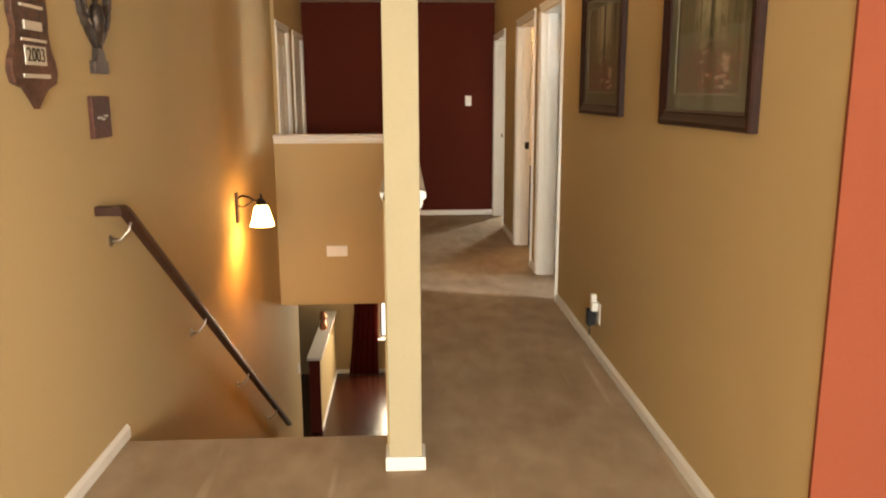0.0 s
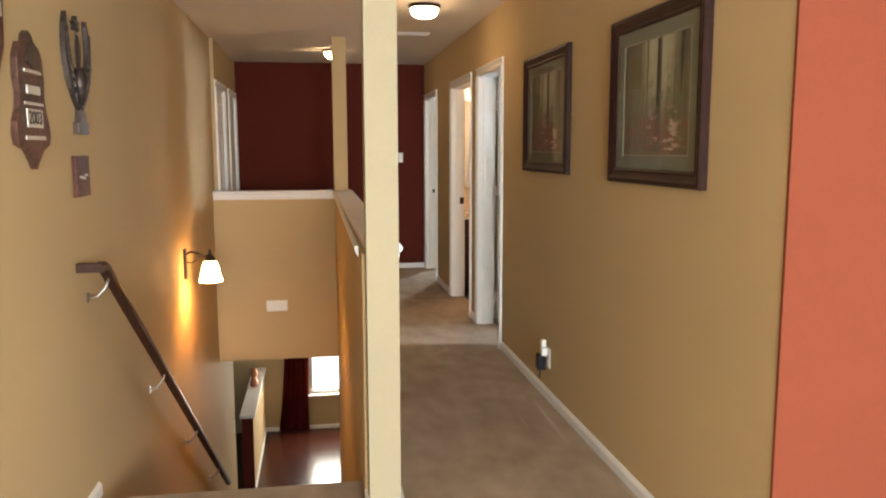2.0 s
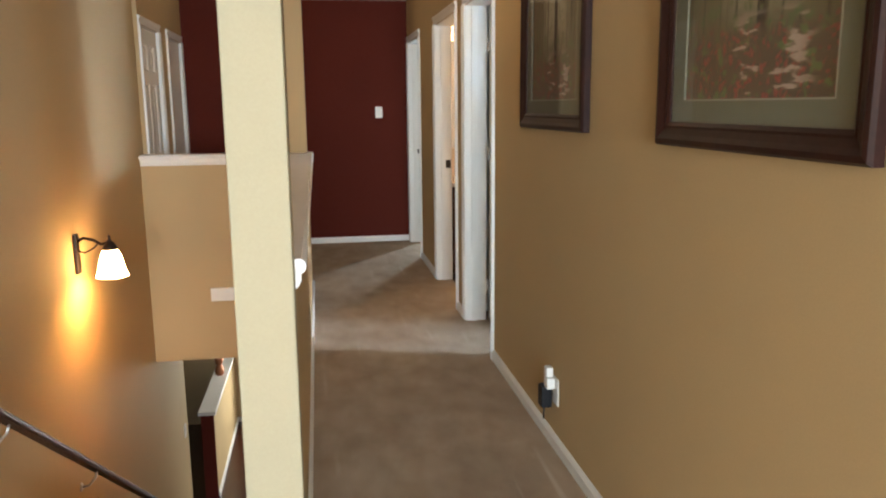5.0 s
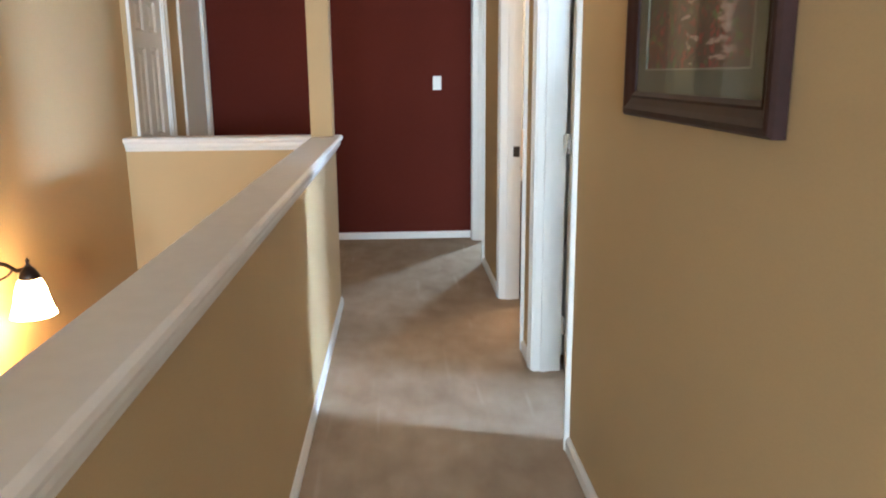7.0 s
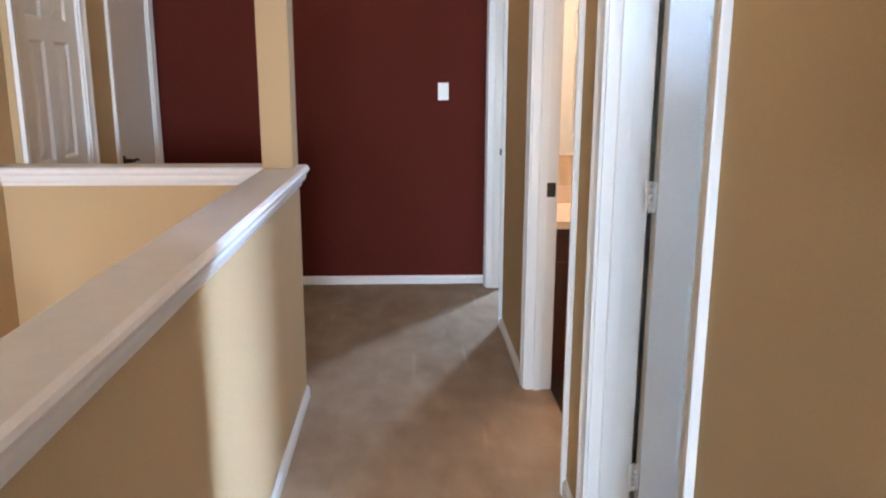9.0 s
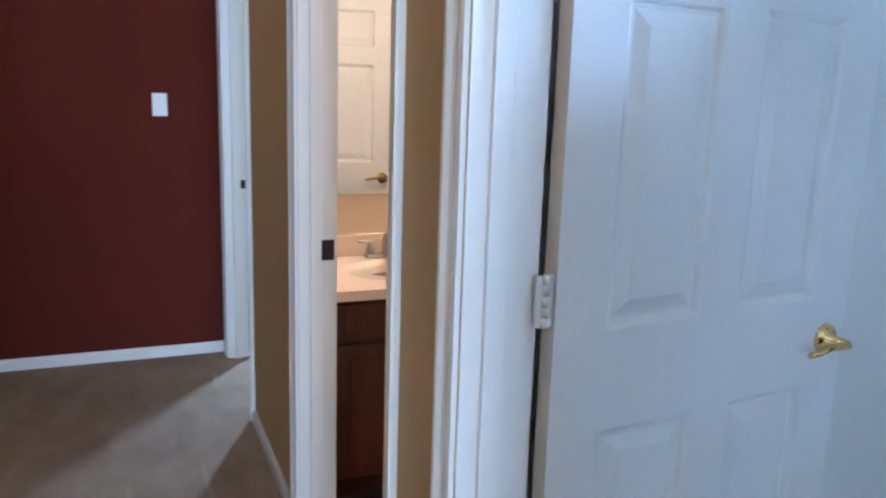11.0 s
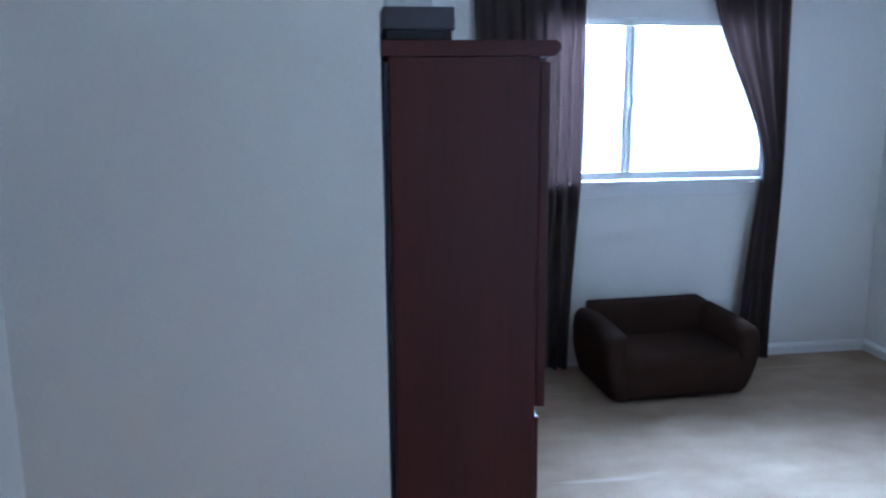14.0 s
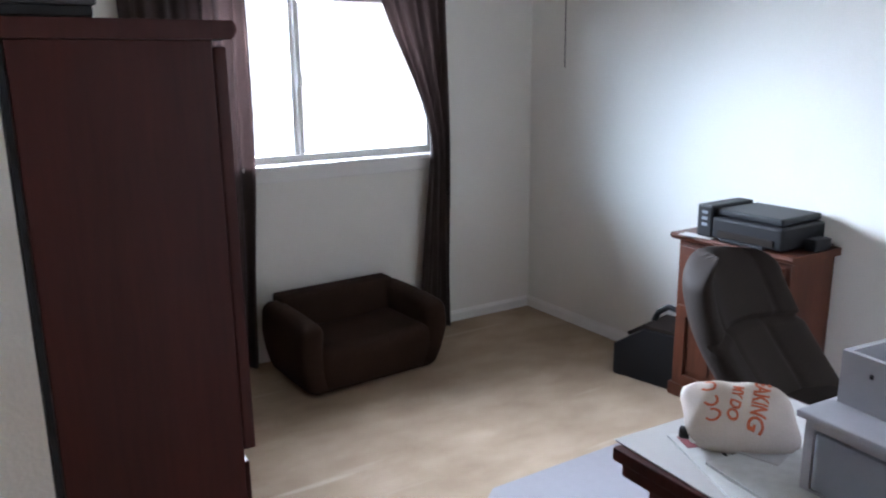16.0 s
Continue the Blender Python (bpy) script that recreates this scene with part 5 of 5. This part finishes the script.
GREYP = surface("newsprint", (0.55, 0.56, 0.55), 0.7, vary=0.12, big=14, small=60, bump=0.03)
sheet("desk_blotter", "large white paper sheet lying over the desk", 2.155, 4.215, 0.7605, 0.42, 0.42, -3, cat="paper sheet")
leaf = sheet("magazine", "glossy printed leaflet with red and green pictures on the desk", 2.11, 4.13, 0.763, 0.24, 0.20, -22, 0.004, GREYP, "magazine")
part("red_picture", block(-0.055, -0.012, -0.045, -0.012, 0.0041, 0.0047), surface("red_printed_picture", (0.22, 0.05, 0.06), 0.4, vary=0.3, small=50), leaf, "dark red picture")
part("green_picture", block(-0.035, -0.008, -0.16, -0.06, 0.0041, 0.0047), surface("green_printed_picture", (0.28, 0.33, 0.17), 0.4, vary=0.4, big=20, small=60), leaf, "pale green picture")
part("text_bar", boxes(*[(-0.10, -0.065, -0.15 + 0.014 * k, -0.144 + 0.014 * k, 0.0041, 0.0046) for k in range(7)]), BLACK, leaf, "unreadable lines of print")
sheet("magazine", "folded newspaper lying on the desk", 2.00, 4.16, 0.768, 0.20, 0.16, -8, 0.004, GREYP, "magazine")
sheet("envelope", "white envelope on a stack of papers", 2.06, 4.11, 0.7725, 0.14, 0.09, 15, 0.003, PAPER, "envelope")

# printed cloth pouch
CANVAS = surface("off_white_canvas", (0.46, 0.40, 0.35), 0.85, vary=0.08, big=8, small=200, bump=0.4, bump_dist=0.001)
RUST = surface("rust_red_ink", (0.42, 0.10, 0.045), 0.8, vary=0.15, small=80)
ps = thing("cloth_pouch", Matrix.Translation((2.04, 4.035, 0.778)) @ Matrix.Rotation(radians(-24), 4, Vector((0.53, 0.848, 0))) @ pose(0, 0, 0, 0, 0, 50) @ Matrix.Scale(0.84, 4), "off-white cloth pouch printed with rust red words, lying on papers", "pouch")


def pouch_shape(u, v, t):
    e = max(0.0, 1 - abs(2 * u - 1) ** 3) ** 0.6 * max(0.0, 1 - abs(2 * v - 1) ** 3) ** 0.6
    a, b = 2 * u - 1, 2 * v - 1
    px = 1 - 0.13 * abs(b) ** 3 + 0.02 * math.sin(7 * v + 1)
    py = 1 - 0.16 * abs(a) ** 3 + 0.03 * math.sin(6 * u)
    return (a * 0.1175 * px, b * 0.0875 * py, 0.046 + 0.003 * math.sin(23 * u - 11 * v) * e + (t * e if t > 0 else t * min(1, e * 1.6)) + 0.004 * math.sin(9 * u + 5 * v) * e)


part("pouch", padded(24, 20, pouch_shape, 0.044), CANVAS, ps, "", True)


def lettering(words, size, parent, mat, m):
    cu = bpy.data.curves.new("lettering", 'FONT')
    cu.body, cu.size, cu.extrude, cu.offset = words, size, 0.0006, 0.0008
    cu.align_x, cu.align_y = 'CENTER', 'CENTER'
    tmp = new("lettering", cu)
    me = bpy.data.meshes.new_from_object(tmp)
    bpy.data.objects.remove(tmp)
    bpy.data.curves.remove(cu)
    bm = bmesh.new()
    bm.from_mesh(me)
    bpy.data.meshes.remove(me)
    bmesh.ops.subdivide_edges(bm, edges=[e for e in bm.edges if e.calc_length() > 0.012], cuts=2)
    bmesh.ops.transform(bm, matrix=m, verts=list(bm.verts))
    for v in bm.verts:
        u, w = v.co.x / 0.235 + 0.5, v.co.y / 0.175 + 0.5
        v.co.z += pouch_shape(min(max(u, 0.02), 0.98), min(max(w, 0.02), 0.98), 0.044)[2] + 0.0012
    return part("lettering", bm, mat, parent, "rust red printed words", False)


lettering("EAKING", 0.045, ps, RUST, pose(-0.032, -0.006, 0, 0, 0, 72))
lettering("MY DO", 0.031, ps, RUST, pose(0.018, 0.0, 0, 0, 0, 72))
for k in range(3):
    stroke = tube([(0.066 + 0.014 * math.cos(q), -0.040 + 0.036 * k + 0.014 * math.sin(q), 0) for q in [0.5 + i * 0.55 for i in range(9 - 2 * (k % 2))]], 0.0028, 6)
    for v in stroke.verts:
        v.co.z = 0.2 * v.co.z + pouch_shape(min(max(v.co.x / 0.235 + 0.5, 0.02), 0.98), min(max(v.co.y / 0.175 + 0.5, 0.02), 0.98), 0.044)[2] + 0.0006
    part("print_stroke", stroke, RUST, ps, "rust red unreadable print")

# white tube lying before the pouch
tube_thing = thing("plastic_tube", pose(2.032, 4.116, 0.793, 0, 90, 35), "small white plastic tube with a dark cap on the papers", "tube")
part("body", lathe([(0.004, -0.032), (0.015, -0.030), (0.016, 0.0), (0.016, 0.026), (0.012, 0.031)], 18), PLASTICW, tube_thing, "", True)
part("cap", lathe([(0.010, 0.0315), (0.011, 0.034), (0.011, 0.046), (0.008, 0.049)], 14), BLACK, tube_thing, "dark cap", True)

# plastic drawer unit on the desk
tr = thing("plastic_drawer_unit", pose(1.87, 4.10, 0.7605, 0, 0, -4), "white plastic drawer unit with a frosted grey drawer on the desk", "drawer unit")
part("shell", pierced("y", -0.30, 0.0, (-0.36, 0.0), (0.0, 0.13), [(-0.345, -0.015, 0.015, 0.115)]), TRAYP, tr)
part("drawer", block(-0.34, -0.02, -0.29, 0.004, 0.018, 0.112, 0.006), PLASTICG, tr, "frosted grey drawer")
part("lid", block(-0.37, 0.01, -0.31, 0.012, 0.1305, 0.142, 0.004), TRAYP, tr)
t2 = thing("plastic_bin", pose(1.862, 4.035, 0.903, 0, 0, -6) @ Matrix.Diagonal((1, 1, 0.66, 1)), "white plastic bin standing on the drawer unit", "bin")
part("bin", pierced("z", 0.0, 0.13, (-0.30, 0.0), (-0.14, 0.0), [(-0.29, -0.01, -0.13, -0.01)]), TRAYP, t2)
part("bottom", block(-0.289, -0.011, -0.129, -0.011, 0.001, 0.006), TRAYP, t2)
part("tab", block(-0.055, -0.05, 0.001, 0.003, 0.085, 0.095), BLACK, t2)

# cord on the wall
cd = thing("power_cable", pose(4.46, OYR + 0.004, 1.40), "thin dark cord hanging down the office wall", "cord")
part("cord", tube([(0, 0, 0), (0.002, 0, 0.3), (0.004, 0, 0.6), (0.004, 0, 1.03)], 0.0025, 6), BLACK, cd, "", True)
